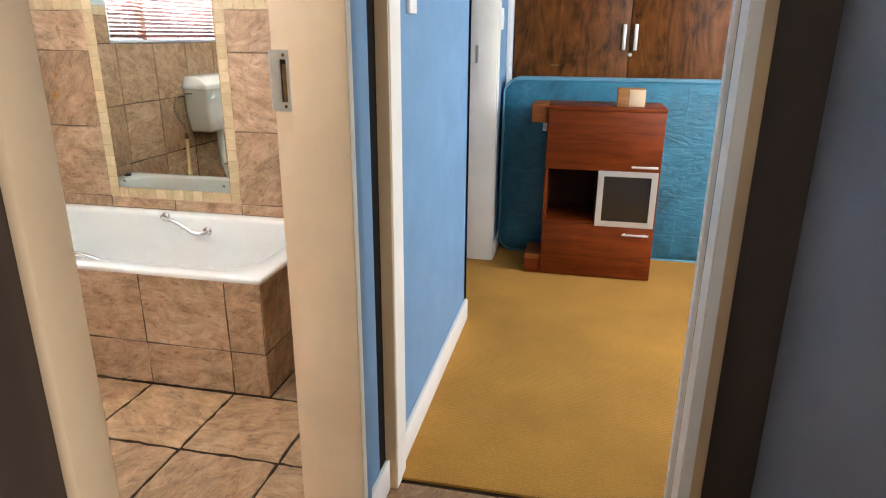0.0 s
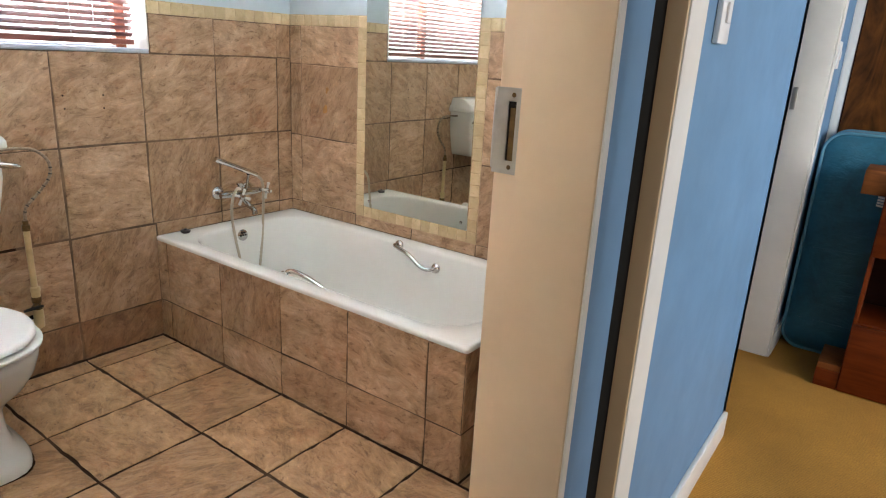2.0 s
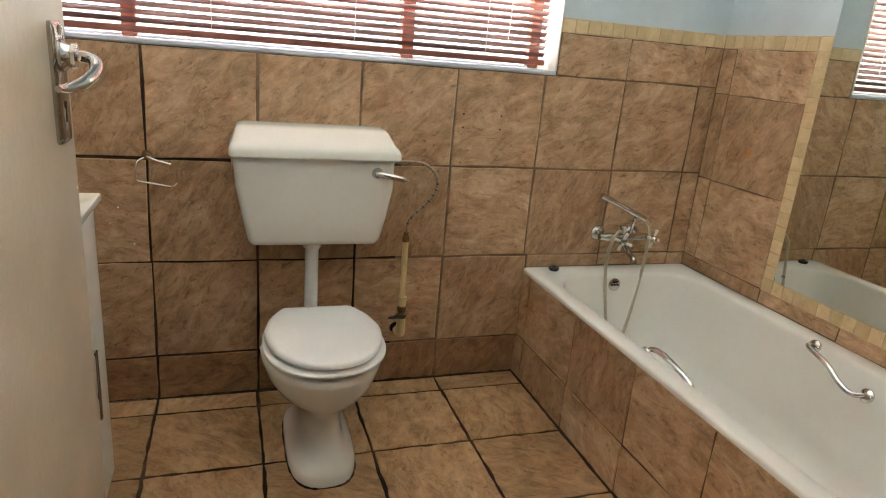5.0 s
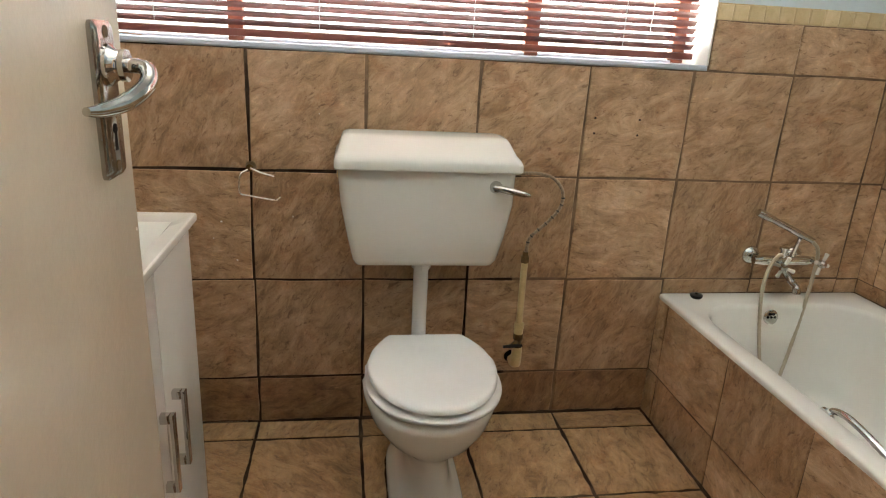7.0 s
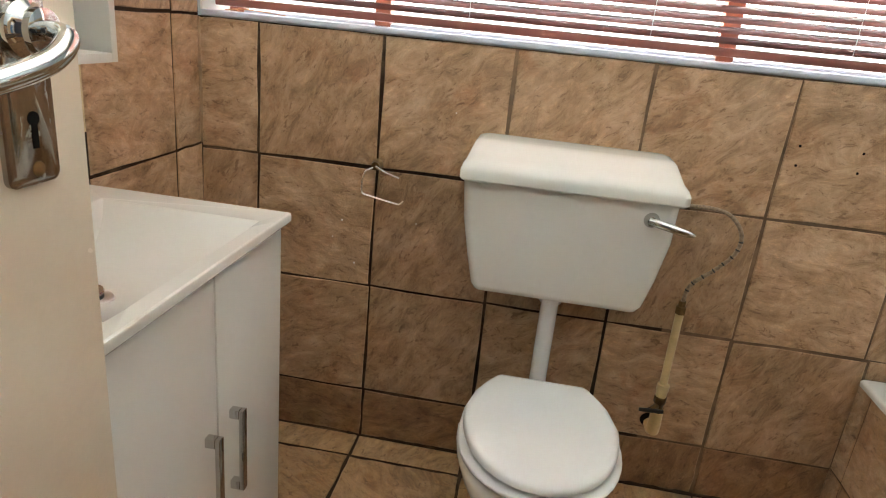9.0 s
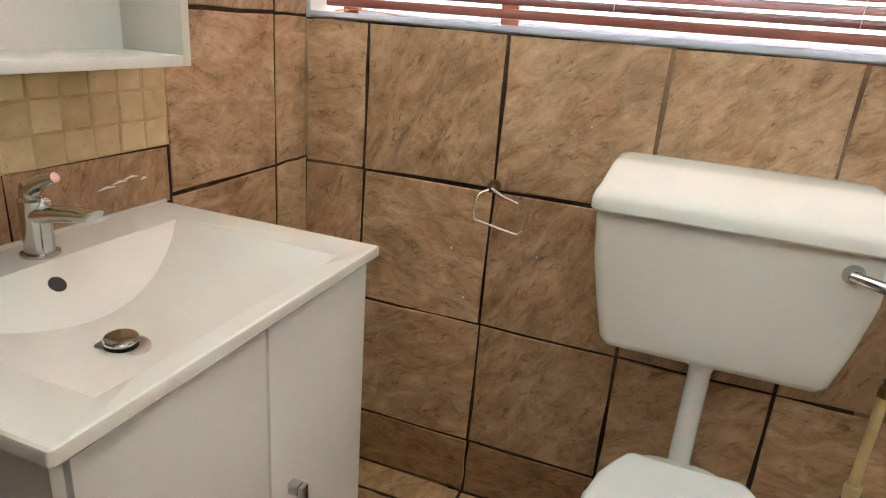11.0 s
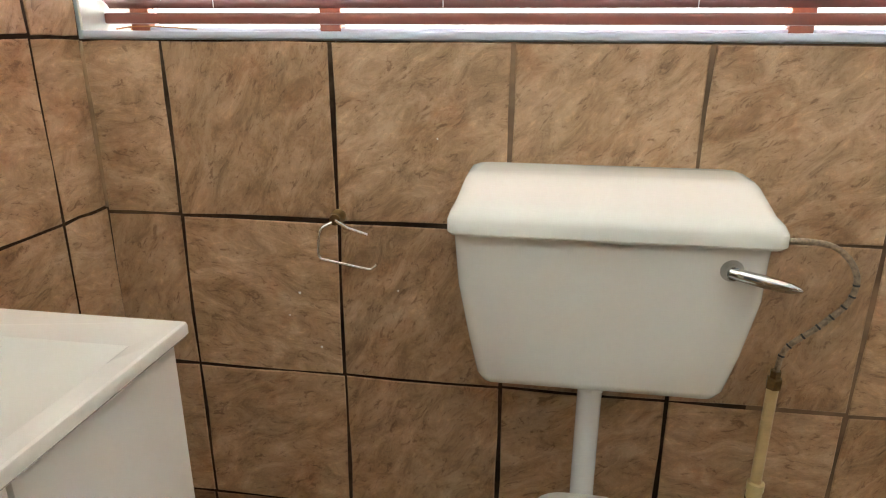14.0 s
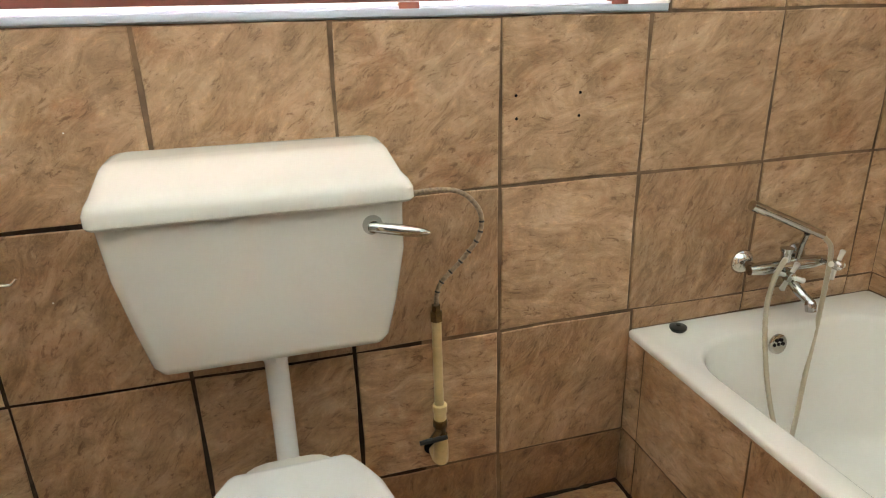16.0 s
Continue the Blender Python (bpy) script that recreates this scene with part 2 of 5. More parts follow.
unit_wood = wood("mahogany_laminate", (0.075, 0.012, 0.002), (0.22, 0.042, 0.007), 0.42, (1.5, 1, 16), 0.6)
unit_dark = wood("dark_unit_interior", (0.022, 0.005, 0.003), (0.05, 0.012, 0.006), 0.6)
block_wood = wood("orange_block_wood", (0.15, 0.045, 0.010), (0.30, 0.10, 0.028), 0.6)
raw_wood = wood("raw_chipboard_edge", (0.26, 0.11, 0.035), (0.46, 0.23, 0.09), 0.7)
mattress_cloth = mattress_material()
light_metal = plain("pale_satin_metal", (0.75, 0.72, 0.66), 0.3, 0.6)
switch_plastic = plain("white_switch_plastic", (0.82, 0.82, 0.82), 0.3, spread=0.01)

# ---- mesh helpers ----


def part(name, bm, material, parent=None, label="", smooth=40, kind="", category=""):
    """Link a bmesh, given in world places, as one mesh object under parent."""
    if parent is not None:
        o = parent
        while o is not None:
            bmesh.ops.translate(bm, verts=bm.verts, vec=-o.location)
            o = o.parent
    bmesh.ops.recalc_face_normals(bm, faces=bm.faces)
    me = bpy.data.meshes.new(name)
    bm.to_mesh(me)
    bm.free()
    me.materials.append(material)
    if smooth:
        me.shade_smooth()
        me.set_sharp_from_angle(angle=radians(smooth))
    ob = new(name, me)
    ob.parent = parent
    return tagged(ob, label, category, "", kind)


def thing(name, at, label, category, group="", kind=""):
    ob = new(name)
    ob.location = at
    ob.empty_display_size = 0.05
    return tagged(ob, label, category, group, kind)


def box(x0, y0, z0, x1, y1, z1, bevel=0.0, bm=None, segments=2):
    bm = bm or bmesh.new()
    made = bmesh.ops.create_cube(bm, size=1.0)["verts"]
    for v in made:
        v.co = Vector(((x0 + x1) / 2 + v.co.x * (x1 - x0), (y0 + y1) / 2 + v.co.y * (y1 - y0), (z0 + z1) / 2 + v.co.z * (z1 - z0)))
    if bevel:
        edges = list({e for v in made for e in v.link_edges})
        bmesh.ops.bevel(bm, geom=edges, offset=bevel, segments=segments, affect="EDGES", profile=0.5)
    return bm


def boxes(*rows):
    bm = bmesh.new()
    for r in rows:
        box(*r, bm=bm)
    return bm


def loft(rings, cap_first=True, cap_last=True, bm=None):
    """Skin between closed rings of equally many points."""
    bm = bm or bmesh.new()
    made = [[bm.verts.new(p) for p in ring] for ring in rings]
    n = len(made[0])
    for a, b in zip(made, made[1:]):
        for k in range(n):
            bm.faces.new((a[k], a[(k + 1) % n], b[(k + 1) % n], b[k]))
    if cap_first:
        bm.faces.new(made[0][::-1])
    if cap_last:
        bm.faces.new(made[-1])
    return bm


def rounded(cx, cy, hx, hy, r, z, n=6):
    """A rounded rectangle in the level z."""
    out = []
    for k, (sx, sy) in enumerate(((1, 1), (-1, 1), (-1, -1), (1, -1))):
        for j in range(n + 1):
            a = radians(90 * k + 90 * j / n)
            out.append((cx + sx * (hx - r) + r * math.cos(a), cy + sy * (hy - r) + r * math.sin(a), z))
    return out


def smooth_line(points, steps=6):
    """A Catmull-Rom line through the points."""
    p = [Vector(q) for q in points]
    p = [2 * p[0] - p[1], *p, 2 * p[-1] - p[-2]]
    out = []
    for i in range(1, len(p) - 2):
        for s in range(steps):
            t = s / steps
            a, b, c, d = p[i - 1 : i + 3]
            out.append(0.5 * (2 * b + (c - a) * t + (2 * a - 5 * b + 4 * c - d) * t * t + (3 * b - a - 3 * c + d) * t**3))
    return [*out, p[-2]]


def tube(points, radius, n=12, bm=None, cap=True):
    """A pipe along points; radius is one number or one a point."""
    pts = [Vector(q) for q in points]
    radii = radius if isinstance(radius, (list, tuple)) else [radius] * len(pts)
    rings, side = [], None
    for i, q in enumerate(pts):
        way = (pts[min(i + 1, len(pts) - 1)] - pts[max(i - 1, 0)]).normalized()
        if side is None:
            side = way.orthogonal().normalized()
        side = (side - way * side.dot(way)).normalized()
        other = way.cross(side)
        rings.append([q + radii[i] * (math.cos(a) * side + math.sin(a) * other) for a in (2 * math.pi * k / n for k in range(n))])
    return loft(rings, cap, cap, bm)


def lathe(centre, axis, profile, n=24, bm=None):
    """A turned body: profile rows of (distance along axis, radius)."""
    c, w = Vector(centre), Vector(axis).normalized()
    u = w.orthogonal().normalized()
    v = w.cross(u)
    rings = [[c + w * d + max(r, 1e-4) * (math.cos(a) * u + math.sin(a) * v) for a in (2 * math.pi * k / n for k in range(n))] for d, r in profile]
    return loft(rings, True, True, bm)


_tile_meshes = {}
_tile_rng = random.Random(5)


def tile_mesh(w, h, thick, material, variant, wave):
    """One tile lying in its own x and y, face up, with slightly uneven worn edges."""
    key = (round(w, 3), round(h, 3), thick, material.name, variant, wave)
    if key in _tile_meshes:
        return _tile_meshes[key]
    steps = (3 if wave < 0.003 else 9) if min(w, h) > 0.12 else 1
    line = []
    for k, (ax, ay, bx, by) in enumerate(((-1, -1, 1, -1), (1, -1, 1, 1), (1, 1, -1, 1), (-1, 1, -1, -1))):
        for j in range(steps):
            t = j / steps
            line.append(((ax + (bx - ax) * t) * w / 2, (ay + (by - ay) * t) * h / 2))
    line = [(x + _tile_rng.uniform(-wave, wave), y + _tile_rng.uniform(-wave, wave)) for x, y in line]
    edge = 0.0022
    low = [(x, y, -thick) for x, y in line]
    mid = [(x, y, -edge * 0.7) for x, y in line]
    top = [(x - math.copysign(min(edge, abs(x)), x), y - math.copysign(min(edge, abs(y)), y), 0) for x, y in line]
    bm = loft([low, mid, top], False, True)
    me = bpy.data.meshes.new("tile")
    bm.to_mesh(me)
    bm.free()
    me.materials.append(material)
    _tile_meshes[key] = me
    return me


def lay_tiles(parent, us, vs, place, material, joint=0.007, thick=0.006, name="tile", tilt=0.0, wave=0.0023):
    """Tiles between the joint lines us and vs; place(u, v) gives the pose of a tile's middle."""
    for a, b in zip(us, us[1:]):
        for c, d in zip(vs, vs[1:]):
            w, h = b - a - joint, d - c - joint
            if w < 0.008 or h < 0.008:
                continue
            ob = new(name, tile_mesh(w, h, thick, material, _tile_rng.randrange(3), wave))
            ob.parent = parent
            wobble = pose(0, 0, _tile_rng.uniform(-0.0006, 0.0006), _tile_rng.uniform(-tilt, tilt), _tile_rng.uniform(-tilt, tilt), 0)
            ob.matrix_local = place((a + b) / 2, (c + d) / 2) @ wobble


def face_matrix(origin, u, v):
    """Poses on the plane through origin with in-plane axes u and v."""
    u, v, o = Vector(u), Vector(v), Vector(origin)
    n = u.cross(v)
    turn = Matrix((u, v, n)).transposed().to_4x4()
    return lambda a, b: Matrix.Translation(o + u * a + v * b) @ turn


def spaced(start, stop, pitch):
    n = max(1, round((stop - start) / pitch))
    return [start + (stop - start) * k / n for k in range(n + 1)]

# ---- the large structure ----
W, N_, S_, E_ = -2.55, 2.592, 0.0, -0.56          # tiled faces of the bathroom walls
H = 2.5                                          # ceiling height
HALL_W, HALL_E = -0.405, 0.565                    # corridor wall faces
BED_Y0, BED_Y1 = 1.49, 1.588                     # the wall between corridor and bedroom
BED_W = -0.395                                   # bedroom's west wall face
DOOR_S, DOOR_N = 0.485, 1.241                    # bathroom doorway
BDOOR_W, BDOOR_E = -0.373, 0.391                 # bedroom doorway
HEAD = 2.03
WIN = (0.008, 1.877, 1.209, 2.06)                # bathroom window opening: y0, y1, z0, z1
BED = 0.006                                      # tile thickness over the wall face
GB = 0.0025                                      # grout lies this far behind the tile face


def structure(name, bm, material, label, category="wall", smooth=0):
    return part(name, bm, material, None, label, smooth, "structure", category)


wy0, wy1, wz0, wz1 = WIN
xo, xi = W - 0.22, W - BED
wall_west = structure("wall_west", boxes((xo, -0.2, -0.1, xi, wy0, H), (xo, wy1, -0.1, xi, 2.8, H), (xo, wy0, -0.1, xi, wy1, wz0 - 0.014), (xo, wy0, wz1, xi, wy1, H)),
                      bath_paint, "pale blue painted wall above brown slate tiles")
wall_north = structure("wall_north", boxes((xi, N_ + BED, -0.1, E_ - BED + 0.155, N_ + 0.115, H)), bath_paint, "pale blue painted wall above brown slate tiles")
wall_south = structure("wall_south", boxes((xi, -0.2, -0.1, E_ + BED, -BED, H)), bath_paint, "pale blue painted wall above brown slate tiles")
ex0, ex1 = E_ + BED, HALL_W
wall_east = structure("wall_east", boxes((ex0, DOOR_N + 0.035, -0.1, ex1 - 0.006, N_ + BED, H), (ex0, DOOR_S - 0.035, HEAD + 0.035, ex1 - 0.006, DOOR_N + 0.035, H)),
                      bath_paint, "bathroom side of the wall beside the doorway")
part("corridor_face", boxes((ex1 - 0.006, DOOR_N + 0.035, -0.1, ex1, 1.418, H), (ex1 - 0.006, DOOR_S - 0.035, HEAD + 0.035, ex1, DOOR_N + 0.035, H)), room_blue, wall_east, "blue painted corridor face", 0)
# Black strip on the wall plane; the shaded gap by the frame is painted.
part("dark_strip", boxes((ex1 - 0.006, 1.418, -0.1, ex1, BED_Y1, H)), hole_shade, wall_east, "flat black strip standing in for the shaded gap beside the bedroom door frame", 0)
wall_corridor_west = structure("wall_corridor_west", boxes((ex0, -2.2, -0.1, ex1, DOOR_S - 0.035, H)), hall_brown, "dark brown corridor wall, its shade put into the colour")
# The opening is added out of view to let the corridor fill lamp through.
wall_corridor_east = structure("wall_corridor_east", boxes((HALL_E, -2.2, -0.1, HALL_E + 0.15, -1.0, H), (HALL_E, -0.2, -0.1, HALL_E + 0.15, BED_Y0, H), (HALL_E, -1.0, 2.05, HALL_E + 0.15, -0.2, H)), hall_blue, "dark slate corridor wall, shade put into its colour, with an added opening")
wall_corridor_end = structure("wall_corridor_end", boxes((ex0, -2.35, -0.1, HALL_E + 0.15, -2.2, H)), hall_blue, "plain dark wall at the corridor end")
# The south opening above 0.95 m is added, unseen, for the bedroom fill lamp.
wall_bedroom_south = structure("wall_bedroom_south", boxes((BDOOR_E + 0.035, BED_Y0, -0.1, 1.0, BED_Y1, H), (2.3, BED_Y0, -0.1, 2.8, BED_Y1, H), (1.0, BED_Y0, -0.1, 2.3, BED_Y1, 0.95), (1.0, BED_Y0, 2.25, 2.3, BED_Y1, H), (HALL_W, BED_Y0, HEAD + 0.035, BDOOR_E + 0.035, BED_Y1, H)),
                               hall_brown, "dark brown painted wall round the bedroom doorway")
part("bedroom_face", boxes((BDOOR_E + 0.035, BED_Y1, -0.1, 1.0, BED_Y1 + 0.006, H), (2.3, BED_Y1, -0.1, 2.6, BED_Y1 + 0.006, H), (1.0, BED_Y1, -0.1, 2.3, BED_Y1 + 0.006, 0.95), (1.0, BED_Y1, 2.25, 2.3, BED_Y1 + 0.006, H)), room_blue, wall_bedroom_south, "blue painted bedroom face", 0)
wall_bedroom_west = structure("wall_bedroom_west", boxes((-0.53, N_ + 0.115, -0.1, BED_W, 2.655, H), (HALL_W, BED_Y1, -0.1, BED_W, N_ + 0.115, H), (-0.53, 3.53, -0.1, BED_W, 4.6, H), (-0.53, 2.655, HEAD + 0.03, BED_W, 3.53, H)),
                              room_blue, "blue painted bedroom wall with a doorway")
wall_bedroom_north = structure("wall_bedroom_north", boxes((-1.6, 4.6, -0.1, 2.8, 4.75, H)), room_blue, "blue painted bedroom wall behind the wardrobe")
wall_side_room = structure("wall_side_room", boxes((-1.75, 2.70, -0.1, -1.6, 4.75, H)), room_blue, "plain wall of the side room")
wall_bedroom_east = structure("wall_bedroom_east", boxes((2.6, BED_Y1, -0.1, 2.8, 1.85, H), (2.6, 3.15, -0.1, 2.8, 4.6, H), (2.6, 1.85, -0.1, 2.8, 3.15, 0.95), (2.6, 1.85, 2.25, 2.8, 3.15, H)),
                              room_blue, "blue painted bedroom wall with a window opening")
ceiling = structure("ceiling", boxes((xo, -2.35, H, 2.8, 4.75, H + 0.12)), ceiling_paint, "white painted ceiling", "ceiling")
floor = structure("floor", boxes((W - 0.2, -0.2, -0.15, HALL_W - 0.003, 2.69, -0.0025), (E_ - 0.03, -2.35, -0.15, HALL_W - 0.003, -0.2, -0.0025), (HALL_W - 0.003, -2.35, -0.15, HALL_E + 0.15, BED_Y0 + 0.03, -0.0025)), grout, "brown slate-look ceramic floor tiles with dark joints", "floor")
bedroom_floor = structure("bedroom_floor", boxes((HALL_W - 0.003, BED_Y0 + 0.03, -0.15, 2.8, 4.75, 0.007), (-1.75, 2.69, -0.15, HALL_W - 0.003, 4.75, 0.007)), carpet, "mustard yellow ribbed loop carpet", "carpet")
ground = structure("ground", boxes((-60, -60, -0.3, 60, 60, -0.16)), plain("dry_ground", (0.3, 0.25, 0.18), 0.9), "dry bare ground outside", "ground")

# skirtings
skirting_bedroom = structure("skirting_bedroom", box(BED_W, BED_Y1, 0.006, BED_W + 0.016, 2.671, 0.105, 0.004), white_paint, "white painted skirting board on the blue wall", "skirting", 40)
part("skirting_return", box(BED_W - 0.1, 2.656, 0.006, BED_W, 2.671, 0.105, 0.004), white_paint, skirting_bedroom)
skirting_corridor = structure("skirting_corridor", box(HALL_W, DOOR_N + 0.052, 0.0, HALL_W + 0.014, BED_Y0 - 0.019, 0.10, 0.004), white_paint, "short white painted skirting board by the doorway", "skirting", 40)
skirting_side = structure("skirting_side", box(BED_W, 3.53, 0.006, BED_W + 0.016, 3.93, 0.105, 0.004), white_paint, "white painted skirting board beside the wardrobe", "skirting", 40)


# ---- door frames: pressed steel, one rebate ----
def door_frame(name, at, across, along, opening, depth, near, far, wide, paint, label):
    """at: the corner of the opening; across: unit way over the opening; along: unit way through the wall."""
    frame_ob = thing(name, (at[0], at[1], 0), label, "door frame", kind="structure")
    o, a, l = Vector((at[0], at[1], 0)), Vector(across), Vector(along)
    # cross-section in (over the opening, through the wall); the leaf closes into the step on its side
    step = [(-wide, -near), (0.0, -near), (0.0, depth - 0.042 + far), (-0.0115, depth - 0.042 + far), (-0.0115, depth + far), (-0.045, depth + far), (-0.045, depth), (-0.035, depth), (-0.035, 0.0), (-wide, 0.0)]

    def ring(z, mirror):
        out = []
        for s, t in step:
            s = opening - s if mirror else s
            q = o + a * s + l * t
            out.append((q.x, q.y, z))
        return out

    for mirror in (False, True):
        bm = loft([ring(0.0, mirror), ring(HEAD + 0.03, mirror)])
        edges = [e for e in bm.edges if abs(e.verts[0].co.z - e.verts[1].co.z) > 1]
        bmesh.ops.bevel(bm, geom=edges, offset=0.003, segments=2, affect="EDGES", profile=0.5)
        part("jamb", bm, paint, frame_ob)
    lo = o - l * near
    hi = o + a * opening + l * (depth + far)
    part("head", box(min(lo.x, hi.x), min(lo.y, hi.y), HEAD, max(lo.x, hi.x), max(lo.y, hi.y), HEAD + 0.05, 0.003), paint, frame_ob)
    return frame_ob


bath_frame = door_frame("bathroom_door_frame", (HALL_W, DOOR_S), (0, 1, 0), (-1, 0, 0), DOOR_N - DOOR_S, HALL_W - E_ - BED, 0.016, 0.002, 0.052, cream_paint, "cream gloss painted pressed steel door frame")
bed_frame = door_frame("bedroom_door_frame", (BDOOR_W, BED_Y0), (1, 0, 0), (0, 1, 0), BDOOR_E - BDOOR_W, BED_Y1 - BED_Y0, 0.018, 0.012, 0.052, tan_paint, "tan and white painted pressed steel door frame")
# white reveal paint on the bedroom side of that frame
part("white_face", box(HALL_W + 0.0165, DOOR_N + 0.003, 0.0, HALL_W + 0.019, DOOR_N + 0.022, HEAD), white_paint, bath_frame, "white painted outer face", 0)
# Blue strip over the frame's face, sized to fit the camera's view.
part("blue_face", box(HALL_W + 0.0165, DOOR_N + 0.022, 0.0, HALL_W + 0.019, DOOR_N + 0.051, HEAD), room_blue, bath_frame, "blue strip on the outer face, sized to fit the camera view", 0)
part("white_reveal", box(BDOOR_W - 0.001, BED_Y0 - 0.012, 0.0, BDOOR_W + 0.0025, BED_Y1 - 0.026, HEAD), white_paint, bed_frame, "white painted inner face", 0)
part("white_reveal", box(BDOOR_E - 0.0025, BED_Y0 - 0.010, 0.0, BDOOR_E + 0.001, BED_Y1 - 0.026, HEAD), white_paint, bed_frame, "white painted inner face", 0)
# White strip that widens the white band as the camera sees it.
part("white_corner", box(BDOOR_E - 0.001, BED_Y0 - 0.0205, 0.0, BDOOR_E + 0.024, BED_Y0 - 0.0172, HEAD), white_paint, bed_frame, "white strip on the corridor face, sized to fit the camera view", 0)
part("white_edge", box(BDOOR_W - 0.0125, BED_Y1 - 0.023, 0.0, BDOOR_W - 0.009, BED_Y1 + 0.020, HEAD), white_paint, bed_frame, "white painted rebate", 0)

# Lip added to the right jamb to fit the camera's view.
part("white_stop", box(BDOOR_E - 0.014, BED_Y1 - 0.020, 0.0, BDOOR_E - 0.0025, BED_Y1 + 0.012, HEAD), white_paint, bed_frame, "white lip added to fit the camera view", 0)

# striking plate let into the bathroom jamb
strike = thing("strike_plate", (-0.538, DOOR_N, 1.155), "worn steel striking plate screwed to the cream jamb", "strike plate")
sy = DOOR_N + 0.0115

sp = boxes((-0.558, sy - 0.003, 1.093, -0.537, sy + 0.001, 1.216), (-0.524, sy - 0.003, 1.093, -0.5165, sy + 0.001, 1.216), (-0.537, sy - 0.003, 1.197, -0.524, sy + 0.001, 1.216), (-0.537, sy - 0.003, 1.093, -0.524, sy + 0.001, 1.112))
part("plate", sp, steel, strike, "scratched steel plate", 0)
part("lip", tube([(-0.5585, sy - 0.002, 1.100), (-0.5595, sy - 0.0015, 1.150), (-0.5585, sy - 0.002, 1.215)], 0.0022, 8), steel, strike, "rolled front lip")
part("pocket", box(-0.534, sy - 0.0008, 1.112, -0.524, sy + 0.003, 1.188), brass, strike, "dark brass-coloured lock pocket", 0)
# The pocket is shallow; black faces carry the latch hole's shade.
part("pocket_shade", boxes((-0.537, sy - 0.0014, 1.188, -0.524, sy + 0.002, 1.197), (-0.537, sy - 0.0012, 1.112, -0.534, sy + 0.002, 1.188)), hole_shade, strike, "black faces standing in for shade in the latch hole", 0)
for z in (1.103, 1.206):
    part("screw", lathe((-0.529, sy - 0.003, z), (0, -1, 0), [(0, 0.0035), (0.0012, 0.003), (0.0016, 0.0)], 12), brass, strike)

# ---- bathroom door, open against the basin ----
door_angle = math.atan2(0.551 - 0.531, -1.362 + 0.562)
DM = Matrix.Translation((-0.562, 0.531, 0)) @ Matrix.Rotation(door_angle, 4, "Z")


def on_door(bm):
    """Door space: x along the leaf from the hinge, y out of the face towards the room, z up."""
    bmesh.ops.transform(bm, matrix=DM @ Matrix.Diagonal((1, -1, 1, 1)), verts=bm.verts)
    return bm


bathroom_door = thing("bathroom_door", (-0.56, 0.53, 0), "cream gloss painted flush door standing open", "door", kind="structure")
leaf = part("leaf", on_door(box(0.0, -0.04, 0.008, 0.80, 0.0, 2.02, 0.002)), door_paint, bathroom_door)
LX = 0.740
LH = 1.170
handle_set = part("backplate", on_door(loft([[(LX + x, y, z) for x, y, z in ring] for ring in ([(x, 0.0, z) for x, z, _ in rounded(0, LH, 0.024, 0.074, 0.007, 0)], [(x, 0.004, z) for x, z, _ in rounded(0, LH, 0.024, 0.074, 0.007, 0)], [(x, 0.0075, z) for x, z, _ in rounded(0, LH, 0.020, 0.070, 0.006, 0)])])), worn_chrome, bathroom_door, "worn chrome lever backplate")
part("rose", on_door(lathe((LX, 0.006, LH + 0.034), (0, 1, 0), [(0, 0.020), (0.005, 0.0195), (0.009, 0.015), (0.013, 0.0135), (0.014, 0.0152), (0.019, 0.0152), (0.020, 0.011)], 24)), chrome, handle_set)
lever = smooth_line([(LX, 0.020, LH + 0.034), (LX + 0.001, 0.033, LH + 0.034), (LX - 0.006, 0.045, LH + 0.030), (LX - 0.028, 0.049, LH + 0.018), (LX - 0.066, 0.043, LH + 0.007), (LX - 0.098, 0.034, LH + 0.003), (LX - 0.118, 0.030, LH + 0.004)], 6)
part("lever", on_door(tube(lever, [0.0068 + 0.0012 * math.sin(i / len(lever) * 3.1) - 0.010 * max(0, i / len(lever) - 0.65) for i in range(len(lever))], 14)), chrome, handle_set, "curved chrome lever")
part("keyhole", on_door(lathe((LX, 0.0074, LH - 0.026), (0, 1, 0), [(0, 0.0052), (0.0006, 0.0052)], 16, box(LX - 0.0027, 0.0074, LH - 0.047, LX + 0.0027, 0.008, LH - 0.026))), hole_shade, handle_set, "dark keyhole", 0)
for z in (LH - 0.062, LH + 0.064):
    part("screw", on_door(lathe((LX, 0.0072, z), (0, 1, 0), [(0, 0.006), (0.001, 0.0055), (0.0012, 0.002)], 14)), brass, handle_set)

# ---- bathroom window with its blind ----
sill = structure("window_sill", box(W - 0.16, wy0 + 0.002, wz0 - 0.014, W + 0.004, wy1 - 0.002, wz0, 0.003), sill_paint, "white painted window sill", "sill", 40)
reveal = structure("window_reveal", boxes((W - 0.16, wy1 - 0.004, wz0, W + 0.001, wy1 + 0.001, wz1), (W - 0.16, wy0 - 0.001, wz0, W + 0.001, wy0 + 0.004, wz1)), white_paint, "white painted window reveal", "window")
window_1 = thing("window_1", (W - 0.17, 0.96, wz0), "red oxide painted window with clear panes", "window", kind="structure")
fx0, fx1 = W - 0.195, W - 0.155
for y in (wy0, 0.43, 1.335, wy1 - 0.045):
    part("mullion", box(fx0, y, wz0, fx1, y + 0.045, wz1, 0.004), frame_red, window_1)
